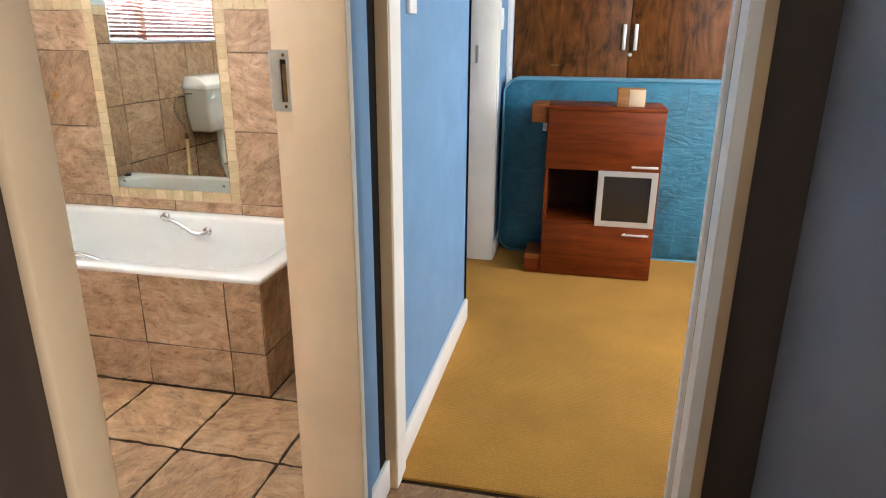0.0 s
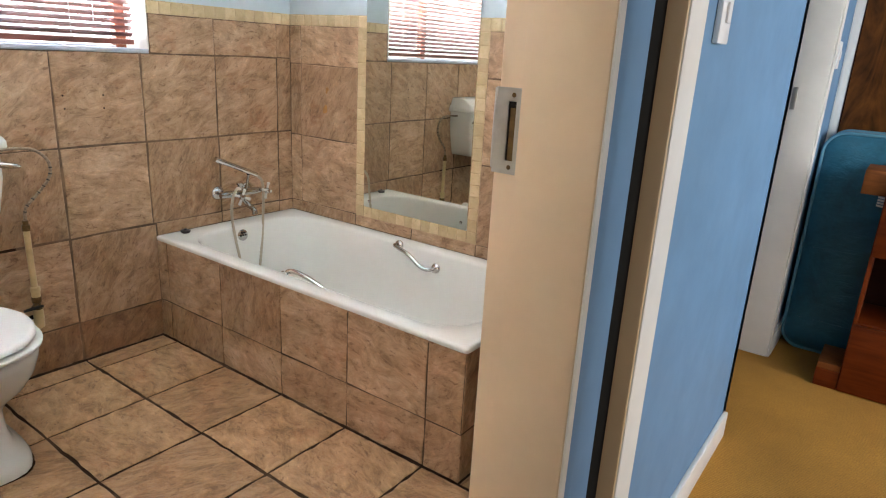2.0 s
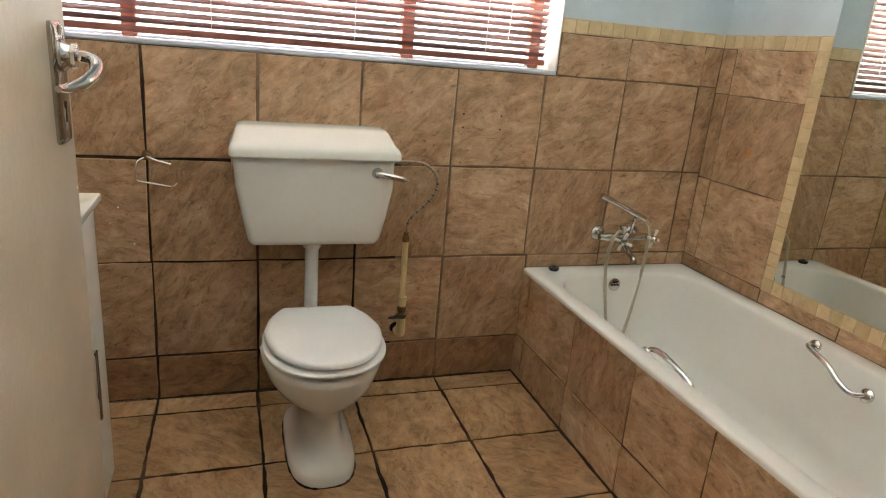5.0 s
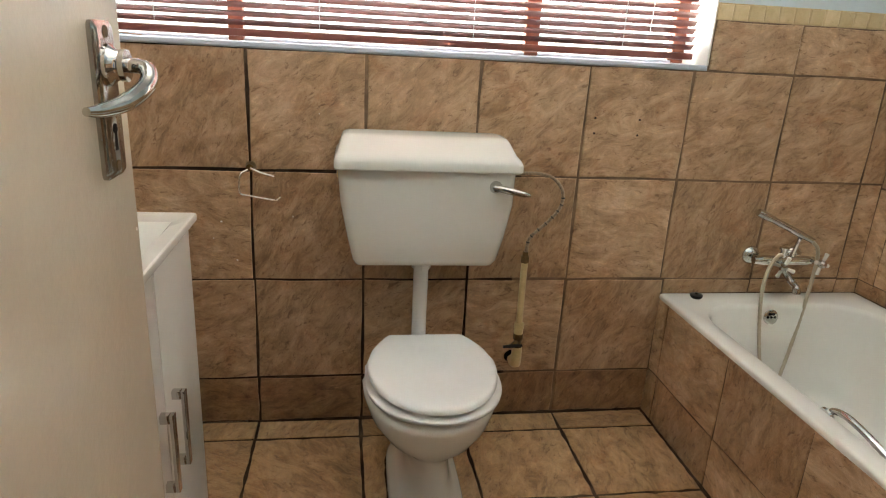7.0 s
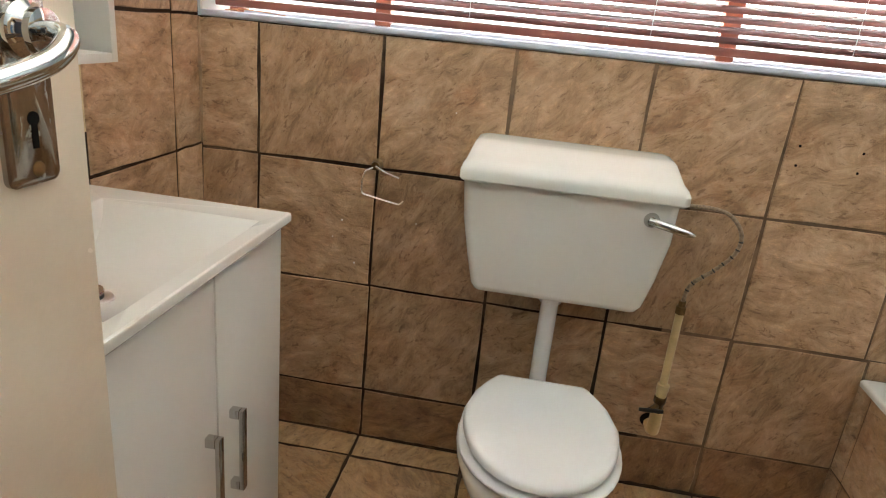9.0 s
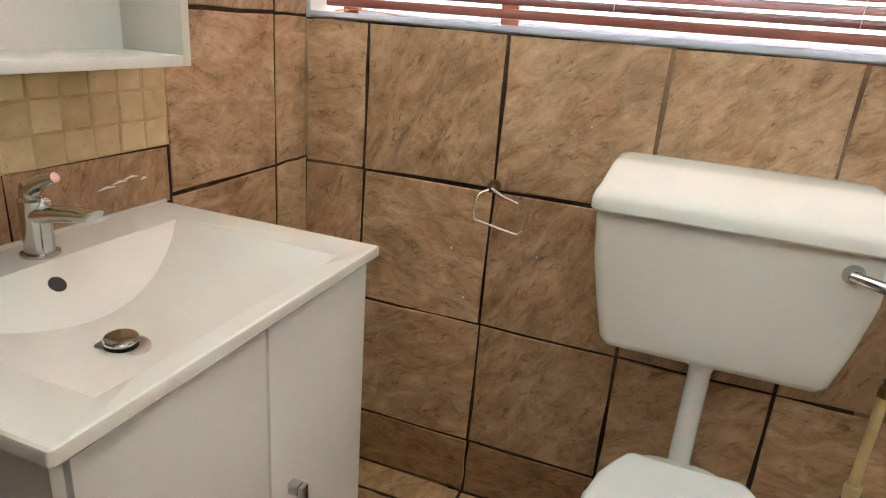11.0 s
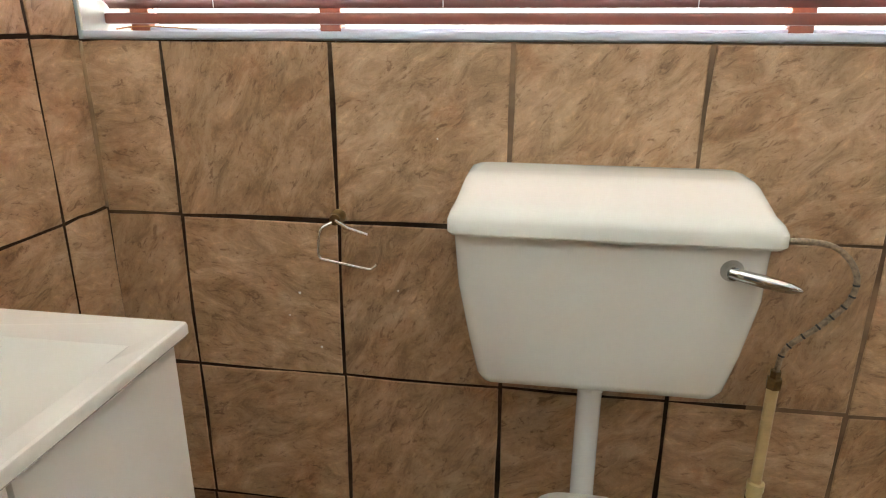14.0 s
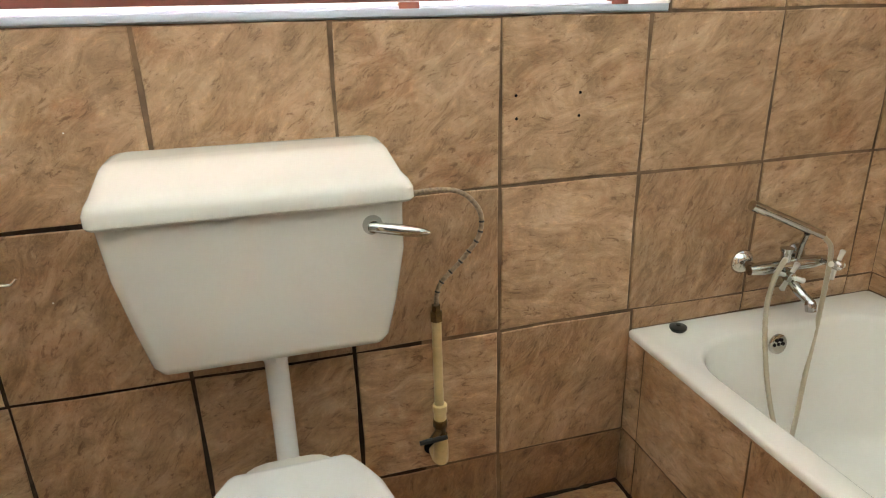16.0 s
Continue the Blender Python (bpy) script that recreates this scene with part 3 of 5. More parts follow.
for y0, y1 in ((wy0 + 0.045, 0.43), (0.475, 1.335), (1.38, wy1 - 0.045)):
    for z, h in ((wz0, 0.008), (1.62, 0.03), (wz1 - 0.03, 0.03)):
        part("rail", box(fx0, y0, z, fx1, y1, z + h, 0.002), sill_paint if z == wz0 else frame_red, window_1)
    for z0, z1 in ((wz0 + 0.008, 1.62), (1.65, wz1 - 0.03)):
        pane = part("pane", box(W - 0.178, y0, z0, W - 0.174, y1, z1), glass, window_1, "clear window pane", 0)
        pane.visible_shadow = False

blind = thing("venetian_blind", (W - 0.07, 0.96, wz1), "reddish brown venetian blind, lowered with its slats open", "blind")
by0, by1, bx = wy0 + 0.006, wy1 - 0.018, W - 0.075
part("head_rail", box(bx - 0.025, by0, wz1 - 0.04, bx + 0.025, by1, wz1, 0.003), rail_wood, blind)
part("bottom_rail", box(bx - 0.012, by0, wz0 + 0.013, bx + 0.012, by1, wz0 + 0.034, 0.004), rail_wood, blind, "dark mahogany bottom rail")
_b = bmesh.new()
_prof = [(-0.0135, -0.0022), (-0.007, -0.0003), (0.0, 0.0004), (0.007, -0.0003), (0.0135, -0.0022)]
_sec = [(x, z) for x, z in _prof] + [(x, z - 0.0012) for x, z in reversed(_prof)]
loft([[(x, y, z) for x, z in _sec] for y in (by0 - 0.96, by1 - 0.96)], bm=_b)
bmesh.ops.recalc_face_normals(_b, faces=_b.faces)
slat_mesh = bpy.data.meshes.new("slat")
_b.to_mesh(slat_mesh)
_b.free()
slat_mesh.materials.append(slat_wood)
_z = wz0 + 0.053
while _z < wz1 - 0.05:
    s = new("slat", slat_mesh)
    s.parent = blind
    s.matrix_local = pose(bx - blind.location.x, 0, _z - wz1, _tile_rng.uniform(-0.06, 0.06), -35 + _tile_rng.uniform(-2, 2), 0)
    _z += 0.0238
for y in (0.25, 0.70, 1.15, 1.62):
    for dx in (-0.013, 0.013):
        part("ladder_cord", tube([(bx + dx, y, wz0 + 0.035), (bx + dx, y, wz1 - 0.03)], 0.0007, 6), cord_white, blind)
part("pull_cord", tube(smooth_line([(bx + 0.03, 1.70, wz1 - 0.03), (bx + 0.03, 1.70, 1.5), (bx + 0.031, 1.695, 1.30)]), 0.0011, 6), cord_white, blind)

# ---- mirror over the bath ----
mirror = thing("bath_mirror", (-1.773, N_, 0.553), "frameless wall mirror in a border of sand mosaic", "mirror")
part("glass", box(-2.056, N_ - 0.003, 0.555, -1.474, N_ + 0.002, 1.78, 0.001, None, 1), mirror_glass, mirror, "silvered mirror glass", 0)
for x, z in ((-2.022, 0.585), (-1.506, 0.585), (-2.022, 1.75), (-1.506, 1.75)):
    part("mirror_screw", lathe((x, N_ - 0.003, z), (0, -1, 0), [(0, 0.007), (0.003, 0.006), (0.004, 0.0)], 16), chrome, mirror)

# bright hazy sky outside the bathroom window
_n = Nodes("bright_hazy_sky")
_n.b.inputs["Emission Color"].default_value = (0.93, 0.97, 1.0, 1)
_n.b.inputs["Emission Strength"].default_value = 1.1
sky_backdrop = structure("backdrop", boxes((-6.05, -6, -0.15, -6.0, 8, 7)), _n.set((0.9, 0.92, 0.95), 1.0), "bright hazy sky beyond the window", "sky")

# a dry twig left on the sill
twig = thing("dry_twig", (W - 0.04, 0.11, wz0), "thin dry twig lying on the window sill", "twig")
part("stem", tube(smooth_line([(W - 0.03, 0.06, wz0 + 0.003), (W - 0.035, 0.10, wz0 + 0.008), (W - 0.04, 0.16, wz0 + 0.007), (W - 0.045, 0.22, wz0 + 0.003)]), 0.0014, 6), raw_wood, twig)
part("side_shoot", tube(smooth_line([(W - 0.033, 0.085, wz0 + 0.006), (W - 0.02, 0.098, wz0 + 0.006), (W - 0.012, 0.105, wz0 + 0.002)]), 0.0012, 6), raw_wood, twig)

# ---- bath ----
BX0, BX1, BY0, BY1, BZ = W, -0.957, 1.846, N_, 0.456
bathtub = thing("bathtub", ((BX0 + BX1) / 2, (BY0 + BY1) / 2, 0), "white enamel built-in bath, empty, in a tiled surround", "bath")
bcx, bcy, bhx, bhy = (BX0 + BX1) / 2, (BY0 + BY1) / 2, (BX1 - BX0) / 2, (BY1 - BY0) / 2
rings = [rounded(bcx, bcy, bhx - 0.004, bhy - 0.004, 0.012, BZ - 0.021, 8),
         rounded(bcx, bcy, bhx + 0.002, bhy + 0.002, 0.014, BZ - 0.018, 8),
         rounded(bcx, bcy, bhx + 0.003, bhy + 0.003, 0.014, BZ - 0.007, 8),
         rounded(bcx, bcy, bhx - 0.001, bhy - 0.001, 0.012, BZ - 0.002, 8),
         rounded(bcx, bcy, bhx - 0.008, bhy - 0.008, 0.010, BZ, 8),
         rounded(bcx + 0.01, bcy, bhx - 0.085, bhy - 0.055, 0.16, BZ, 8),
         rounded(bcx + 0.01, bcy, bhx - 0.092, bhy - 0.062, 0.155, BZ - 0.005, 8),
         rounded(bcx + 0.01, bcy, bhx - 0.098, bhy - 0.067, 0.15, BZ - 0.018, 8),
         rounded(bcx, bcy, bhx - 0.125, bhy - 0.085, 0.15, BZ - 0.16, 8),
         rounded(bcx - 0.01, bcy, bhx - 0.165, bhy - 0.105, 0.15, BZ - 0.30, 8),
         rounded(bcx - 0.02, bcy, bhx - 0.20, bhy - 0.13, 0.14, BZ - 0.352, 8),
         rounded(bcx - 0.03, bcy, bhx - 0.25, bhy - 0.18, 0.10, BZ - 0.368, 8)]
part("tub", loft(rings, False, True), enamel, bathtub, "glossy white enamel tub", 50)
for pts in (((-1.805, 1.908, BZ - 0.008), (-1.795, 1.914, BZ + 0.008), (-1.755, 1.919, BZ + 0.013), (-1.685, 1.926, BZ - 0.002), (-1.635, 1.931, BZ - 0.022), (-1.622, 1.922, BZ - 0.036)),
            ((-1.775, 2.515, BZ - 0.012), (-1.768, 2.48, BZ - 0.004), (-1.735, 2.468, BZ - 0.008), (-1.675, 2.462, BZ - 0.022), (-1.615, 2.458, BZ - 0.055), (-1.575, 2.462, BZ - 0.065), (-1.555, 2.492, BZ - 0.062))):
    grip = part("grip", tube(smooth_line(pts), 0.0085, 12), chrome, bathtub, "chrome grab handle")
    for q in (pts[0], pts[-1]):
        inward = (0, -1, 0.25) if q[1] > 2.2 else (0, 1, 0.4)
        part("rosette", lathe(q, inward, [(-0.006, 0.021), (0.0, 0.021), (0.006, 0.015), (0.008, 0.008)], 18), chrome, grip)
overflow = part("overflow", lathe((-2.437, 2.197, 0.412), (1, 0, 0.18), [(-0.006, 0.026), (0.002, 0.026), (0.004, 0.022), (0.0035, 0.0)], 24), chrome, bathtub, "chrome overflow rose")
for k in range(6):
    a = math.tau * k / 6
    part("hole", lathe((-2.4325, 2.197 + 0.013 * math.cos(a), 0.4125 + 0.013 * math.sin(a)), (1, 0, 0.18), [(-0.001, 0.0048), (0.0006, 0.0048)], 10), hole_shade, overflow, "", 0)
part("hole", lathe((-2.4325, 2.197, 0.4125), (1, 0, 0.18), [(-0.001, 0.0045), (0.0006, 0.0045)], 10), hole_shade, overflow, "", 0)
part("bath_drain", lathe((-2.23, bcy, 0.09), (0, 0, 1), [(-0.002, 0.034), (0.003, 0.032), (0.002, 0.018), (0.0, 0.0)], 24), chrome, bathtub)

plug = thing("bath_plug", (-2.505, 1.955, BZ), "black rubber plug lying on the bath rim", "plug")
part("stopper", lathe((-2.505, 1.955, BZ), (0, 0, 1), [(0.0, 0.017), (0.006, 0.021), (0.011, 0.021), (0.013, 0.012), (0.014, 0.006), (0.018, 0.006), (0.019, 0.0)], 20), black_rubber_and_gaps, plug)

# the tiled surround that the bath is set into
surround = thing("bath_surround", (bcx, BY0, 0), "brown slate tiled masonry bath surround", "bath surround", kind="structure")
part("core", boxes((BX0 + 0.004, BY0 + 0.012, 0.0, BX1 - 0.012, BY0 + 0.045, BZ - 0.019), (BX1 - 0.045, BY0 + 0.045, 0.0, BX1 - 0.012, BY1 - 0.004, BZ - 0.019)), grout, surround, "", 0)

# ---- bath mixer on the wall ----
mixer = thing("bath_mixer", (W, 2.235, 0.60), "chrome wall bath mixer with cross handles and hand shower", "tap")
mz = 0.595
for y in (2.155, 2.315):
    inlet = part("inlet", tube([(W, y, mz), (W + 0.045, y, mz), (W + 0.052, y + (0.01 if y < 2.2 else -0.01), mz)], 0.011), chrome, mixer)
    part("flange", lathe((W, y, mz), (1, 0, 0), [(0, 0.032), (0.005, 0.031), (0.012, 0.024), (0.018, 0.015)], 24), chrome, inlet)
part("body", tube([(W + 0.056, 2.13, mz), (W + 0.056, 2.165, mz), (W + 0.056, 2.20, mz), (W + 0.056, 2.27, mz), (W + 0.056, 2.315, mz), (W + 0.056, 2.36, mz)], [0.012, 0.017, 0.016, 0.016, 0.017, 0.012], 18), chrome, mixer, "chrome mixer body")
part("spout", tube(smooth_line([(W + 0.06, 2.235, mz - 0.01), (W + 0.085, 2.237, mz - 0.035), (W + 0.12, 2.24, mz - 0.055), (W + 0.142, 2.242, mz - 0.066), (W + 0.148, 2.243, mz - 0.085)]), [0.015] * 6 + [0.012] * 6 + [0.011] * 6 + [0.013] * 7, 16), chrome, mixer)
for y, s in ((2.228, -1), (2.342, 1)):
    w = Vector((1, s * 0.35, -0.10)).normalized()
    base = Vector((W + 0.060, y, mz + (0.004 if s > 0 else -0.008)))
    tap = part("tap_handle", lathe(base, w, [(0, 0.012), (0.024, 0.011), (0.030, 0.014), (0.042, 0.014), (0.050, 0.010), (0.053, 0.0)], 18), chrome, mixer, "chrome cross handle")
    hub = base + w * 0.038
    u = w.orthogonal().normalized()
    v = w.cross(u)
    for k in range(4):
        a = math.tau * k / 4 + 0.5
        d = u * math.cos(a) + v * math.sin(a)
        part("spoke", tube([hub + d * 0.008, hub + d * 0.026, hub + d * 0.037, hub + d * 0.040], [0.0055, 0.006, 0.0075, 0.004], 10), porcelain, tap, "white-tipped spoke")
part("diverter", lathe((W + 0.056, 2.235, mz + 0.012), (0, 0, 1), [(0, 0.013), (0.02, 0.012), (0.026, 0.016), (0.034, 0.016), (0.036, 0.0)], 16), chrome, mixer)
part("cradle", tube(smooth_line([(W + 0.056, 2.27, mz + 0.01), (W + 0.058, 2.275, mz + 0.05), (W + 0.07, 2.272, mz + 0.082)]), 0.007), chrome, mixer)
hs = smooth_line([(W + 0.074, 2.316, mz + 0.076), (W + 0.068, 2.262, mz + 0.100), (W + 0.055, 2.18, mz + 0.137), (W + 0.048, 2.118, mz + 0.164)], 5)
shower = part("hand_shower", tube(hs, [0.010] * 4 + [0.0115] * 8 + [0.0135] * (len(hs) - 13) + [0.0125], 16), chrome, mixer, "chrome stick hand shower")
hose = smooth_line([(W + 0.074, 2.318, mz + 0.074), (W + 0.085, 2.340, mz + 0.03), (W + 0.10, 2.325, mz - 0.12), (W + 0.125, 2.29, mz - 0.27), (W + 0.18, 2.225, mz - 0.38), (W + 0.22, 2.17, mz - 0.405), (W + 0.20, 2.145, mz - 0.36), (W + 0.15, 2.145, mz - 0.25), (W + 0.12, 2.14, mz - 0.10), (W + 0.115, 2.15, mz - 0.01), (W + 0.10, 2.185, mz + 0.03), (W + 0.066, 2.225, mz + 0.02)], 14)
part("hose", tube(hose, [0.0058 + 0.0008 * (i % 2) for i in range(len(hose))], 10), hose_grey, mixer, "grey flexible shower hose", 60)

# ---- toilet ----
TC = 1.005
toilet = thing("toilet", (-2.18, TC, 0), "white porcelain toilet pan with its lid closed", "toilet")


def oval(x_back, x_front, half, z, square=2.3, n=36):
    """A pan-shaped ring, rounder in front than behind."""
    cx, hx = (x_back + x_front) / 2, (x_front - x_back) / 2
    out = []
    for k in range(n):
        a = math.tau * k / n
        c, s = math.cos(a), math.sin(a)
        p = square if c > 0 else square + 1.6
        out.append((cx + hx * math.copysign(abs(c) ** (2 / p), c), TC + half * math.copysign(abs(s) ** (2 / p), s), z))
    return out


def narrow_back(ring, by):
    """Draw the ring in towards its back."""
    return [(x, TC + (y - TC) * (1 - by * min(1.0, max(0.0, (-2.19 - x) / 0.15)) ** 1.4), z) for x, y, z in ring]


pan_rings = [oval(-2.38, -1.957, 0.103, 0.0, 2.9), oval(-2.38, -1.957, 0.104, 0.026, 2.9), oval(-2.375, -1.962, 0.098, 0.040, 2.8), oval(-2.37, -1.976, 0.079, 0.060, 2.6), oval(-2.37, -1.994, 0.067, 0.082, 2.5), oval(-2.37, -2.008, 0.062, 0.115, 2.4), oval(-2.375, -2.018, 0.061, 0.155, 2.4), oval(-2.385, -2.018, 0.066, 0.190, 2.3),
             oval(-2.395, -1.999, 0.090, 0.218, 2.2), oval(-2.41, -1.960, 0.138, 0.255, 2.2), oval(-2.42, -1.936, 0.163, 0.295, 2.2), oval(-2.425, -1.924, 0.178, 0.340, 2.2), oval(-2.425, -1.922, 0.180, 0.360, 2.2), oval(-2.42, -1.930, 0.172, 0.3665, 2.2)]
part("pan", loft([narrow_back(r, 0.34 if r[0][2] > 0.25 else 0.0) for r in pan_rings]), porcelain, toilet, "glossy white porcelain pan", 60)


def shifted(ring):
    """Move the seat a little to one side to fit the camera's view."""
    return [(x, y + 0.005, z) for x, y, z in ring]


def seat_ring(grow, z):
    return shifted(narrow_back(oval(-2.345 - grow, -1.918 + grow, 0.180 + grow, z, 2.15, 44), 0.32))


part("seat", loft([seat_ring(-0.080, 0.3755), seat_ring(-0.005, 0.3755), seat_ring(0.0, 0.3785), seat_ring(0.001, 0.385), seat_ring(-0.003, 0.3885), seat_ring(-0.080, 0.389)]), seat_plastic, toilet, "white plastic seat", 60)


def lid_ring(grow, z):
    """The lid is cut straight behind and narrows there."""
    out = []
    for x, y, _ in oval(-2.42, -1.927 + grow, 0.174 + grow, z, 2.1, 60):
        k = max(0.0, (-2.19 - x) / 0.15)
        y = TC + (y - TC) * (1 - 0.36 * min(1, k) ** 1.4)
        out.append((max(x, -2.338 - grow), y, z))
    return shifted(out)


part("seat_lid", loft([lid_ring(-0.080, 0.3985), lid_ring(-0.003, 0.3985), lid_ring(0.001, 0.4015), lid_ring(0.0, 0.410), lid_ring(-0.005, 0.416), lid_ring(-0.016, 0.4185), lid_ring(-0.06, 0.4195)]), seat_plastic, toilet, "white plastic lid, closed", 50)
for s in (-1, 1):
    part("hinge", tube([(-2.348, TC + s * 0.055, 0.388), (-2.348, TC + s * 0.095, 0.388)], 0.010, 12), seat_plastic, toilet)
part("outlet", tube([(-2.30, TC, 0.20), (-2.45, TC, 0.20), (-2.553, TC, 0.19)], 0.052, 20), porcelain, toilet)
part("flush_inlet", tube([(-2.36, TC, 0.330), (-2.425, TC, 0.330)], 0.033, 20), porcelain, toilet)

cistern = thing("toilet_cistern", (W, 1.01, 0.62), "white porcelain wall cistern with a chrome lever", "cistern")


def tank(z, y0, y1, x1, r=0.03):
    return rounded((W + 0.003 + x1) / 2, (y0 + y1) / 2, (x1 - W - 0.003) / 2, (y1 - y0) / 2, r, z, 6)


part("tank", loft([tank(0.606, 0.830, 1.186, -2.405, 0.02), tank(0.612, 0.806, 1.212, -2.388, 0.022), tank(0.628, 0.798, 1.221, -2.380, 0.022), tank(0.70, 0.782, 1.238, -2.374, 0.022), tank(0.80, 0.763, 1.255, -2.368, 0.022), tank(0.87, 0.757, 1.255, -2.366, 0.022), tank(0.898, 0.754, 1.257, -2.366, 0.022)]), porcelain, cistern, "tapered white tank", 50)
part("lid", loft([tank(0.893, 0.757, 1.256, -2.366, 0.02), tank(0.894, 0.748, 1.270, -2.354, 0.022), tank(0.899, 0.745, 1.274, -2.350, 0.022), tank(0.918, 0.745, 1.273, -2.350, 0.022), tank(0.930, 0.749, 1.267, -2.356, 0.024), tank(0.940, 0.755, 1.257, -2.369, 0.024), tank(0.972, 0.766, 1.244, -2.424, 0.022), tank(0.978, 0.771, 1.239, -2.438, 0.022), tank(0.981, 0.780, 1.228, -2.455, 0.02)]), porcelain, cistern, "overhanging white lid with sloped front", 34)
lever_1 = part("lever_boss", lathe((-2.372, 1.197, 0.855), (1, 0, 0), [(0, 0.019), (0.006, 0.018), (0.012, 0.012), (0.02, 0.011)], 20), chrome, cistern, "chrome lever boss")
part("lever", tube(smooth_line([(-2.354, 1.19, 0.856), (-2.345, 1.215, 0.853), (-2.338, 1.255, 0.846), (-2.336, 1.292, 0.839)], 5), [0.008, 0.0085, 0.009, 0.0095, 0.0098, 0.01, 0.0102, 0.0104, 0.0104, 0.0102, 0.01, 0.0095, 0.009, 0.008, 0.006, 0.003], 14), chrome, lever_1)
part("overflow_plug", lathe((-2.47, 0.757, 0.865), (0, -1, 0), [(-0.01, 0.014), (0.004, 0.014), (0.006, 0.0)], 16), old_plastic, cistern)
part("overflow_plug", lathe((-2.47, 0.785, 0.72), (0, -1, 0), [(-0.01, 0.014), (0.006, 0.014), (0.008, 0.0)], 16), seat_plastic, cistern)
part("flush_nut", lathe((-2.452, TC, 0.609), (0, 0, -1), [(0, 0.034), (0.012, 0.034), (0.014, 0.029), (0.026, 0.029)], 8), seat_plastic, cistern, "white plastic nut")
part("flush_pipe", tube(smooth_line([(-2.452, TC, 0.60), (-2.452, TC, 0.50), (-2.450, TC, 0.42), (-2.446, TC, 0.365), (-2.435, TC, 0.34), (-2.40, TC, 0.335)]), 0.0225, 20), seat_plastic, cistern, "white plastic flush pipe")

# ---- water supply beside the cistern ----
supply = thing("water_supply_pipe", (W, 1.345, 0.21), "yellowed plastic supply pipe with stop valve and braided hose", "pipe")
part("stub", tube([(W, 1.345, 0.215), (-2.522, 1.345, 0.215), (-2.506, 1.345, 0.222), (-2.503, 1.345, 0.245), (-2.503, 1.345, 0.285)], [0.018, 0.018, 0.018, 0.0175, 0.0165], 16), old_plastic, supply, "cream plastic elbow")
part("wall_hole", lathe((W - 0.003, 1.338, 0.225), (1, 0, 0), [(0, 0.024), (0.0045, 0.022), (0.005, 0.0)], 14), hole_shade, supply, "dark chipped hole round the pipe")
valve = part("stop_valve", lathe((-2.503, 1.345, 0.283), (0, 0, 1), [(0, 0.016), (0.008, 0.016), (0.01, 0.012), (0.026, 0.013), (0.032, 0.017), (0.048, 0.017), (0.052, 0.013)], 8), brass, supply, "tarnished brass stop valve")
part("valve_stem", tube([(-2.503, 1.345, 0.306), (-2.48, 1.325, 0.304), (-2.472, 1.318, 0.303)], 0.008, 10), brass, valve)
part("valve_lever", tube([(-2.470, 1.352, 0.304), (-2.470, 1.318, 0.303), (-2.471, 1.288, 0.300)], [0.005, 0.0065, 0.005], 8), black_rubber_and_gaps, valve, "dark lever")
part("riser", tube([(-2.503, 1.345, 0.33), (-2.503, 1.345, 0.36), (-2.503, 1.344, 0.362), (-2.502, 1.343, 0.47), (-2.500, 1.342, 0.585)], [0.0145, 0.0145, 0.0106, 0.0106, 0.0106], 14), old_plastic, supply)
part("collar", lathe((-2.503, 1.345, 0.352), (0, 0, 1), [(0, 0.0165), (0.018, 0.0165), (0.02, 0.013)], 12), old_plastic, supply)
part("hose_nut", lathe((-2.500, 1.342, 0.583), (0, 0, 1), [(0, 0.014), (0.02, 0.014), (0.022, 0.010), (0.036, 0.010)], 6), brass, supply)
hose_2 = smooth_line([(-2.500, 1.342, 0.615), (-2.500, 1.352, 0.665), (-2.498, 1.40, 0.715), (-2.495, 1.437, 0.765), (-2.495, 1.440, 0.815), (-2.495, 1.405, 0.858), (-2.492, 1.35, 0.872), (-2.480, 1.258, 0.870)], 12)
part("braided_hose", tube(hose_2, 0.0052, 10), plain("braided_hose", (0.26, 0.19, 0.13), 0.5, spread=0.5, scale=120), supply, "frayed braided hose")
for i in range(8, 48, 5):
    a, b = hose_2[i], hose_2[i + 1]
    part("hose_band", tube([a, a + (b - a).normalized() * 0.0034], 0.0060, 8), black_rubber_and_gaps, supply, "dark bare band")

# ---- toilet roll holder ----
roll_holder = thing("toilet_roll_holder", (W, 0.503, 0.858), "bent steel wire toilet roll holder, empty", "roll holder")
part("mount", lathe((W, 0.503, 0.862), (1, 0, 0), [(0, 0.015), (0.010, 0.015), (0.016, 0.012), (0.030, 0.011), (0.033, 0.0)], 14), brass, roll_holder, "dark brown metal mount")
part("arm", tube([(-2.522, 0.503, 0.862), (-2.505, 0.535, 0.852), (-2.498, 0.575, 0.843)], [0.004, 0.0035, 0.0032], 10), dark_wire, roll_holder)
part("wire", tube(smooth_line([(-2.522, 0.498, 0.858), (-2.508, 0.478, 0.845), (-2.500, 0.474, 0.81), (-2.500, 0.478, 0.79), (-2.500, 0.50, 0.785), (-2.500, 0.57, 0.773), (-2.500, 0.582, 0.776), (-2.500, 0.59, 0.784)], 5), 0.0030, 10), dark_wire, roll_holder)

# ---- vanity ----
VX0, VX1, VY, VZ = -2.066, -1.462, 0.453, 0.852
vanity = thing("vanity_cabinet", (-1.76, 0.22, 0), "white two-door vanity cabinet with square chrome handles", "cabinet")
cx0, cx1, cyf, cz0 = VX0 + 0.012, VX1 - 0.012, VY - 0.018, 0.075
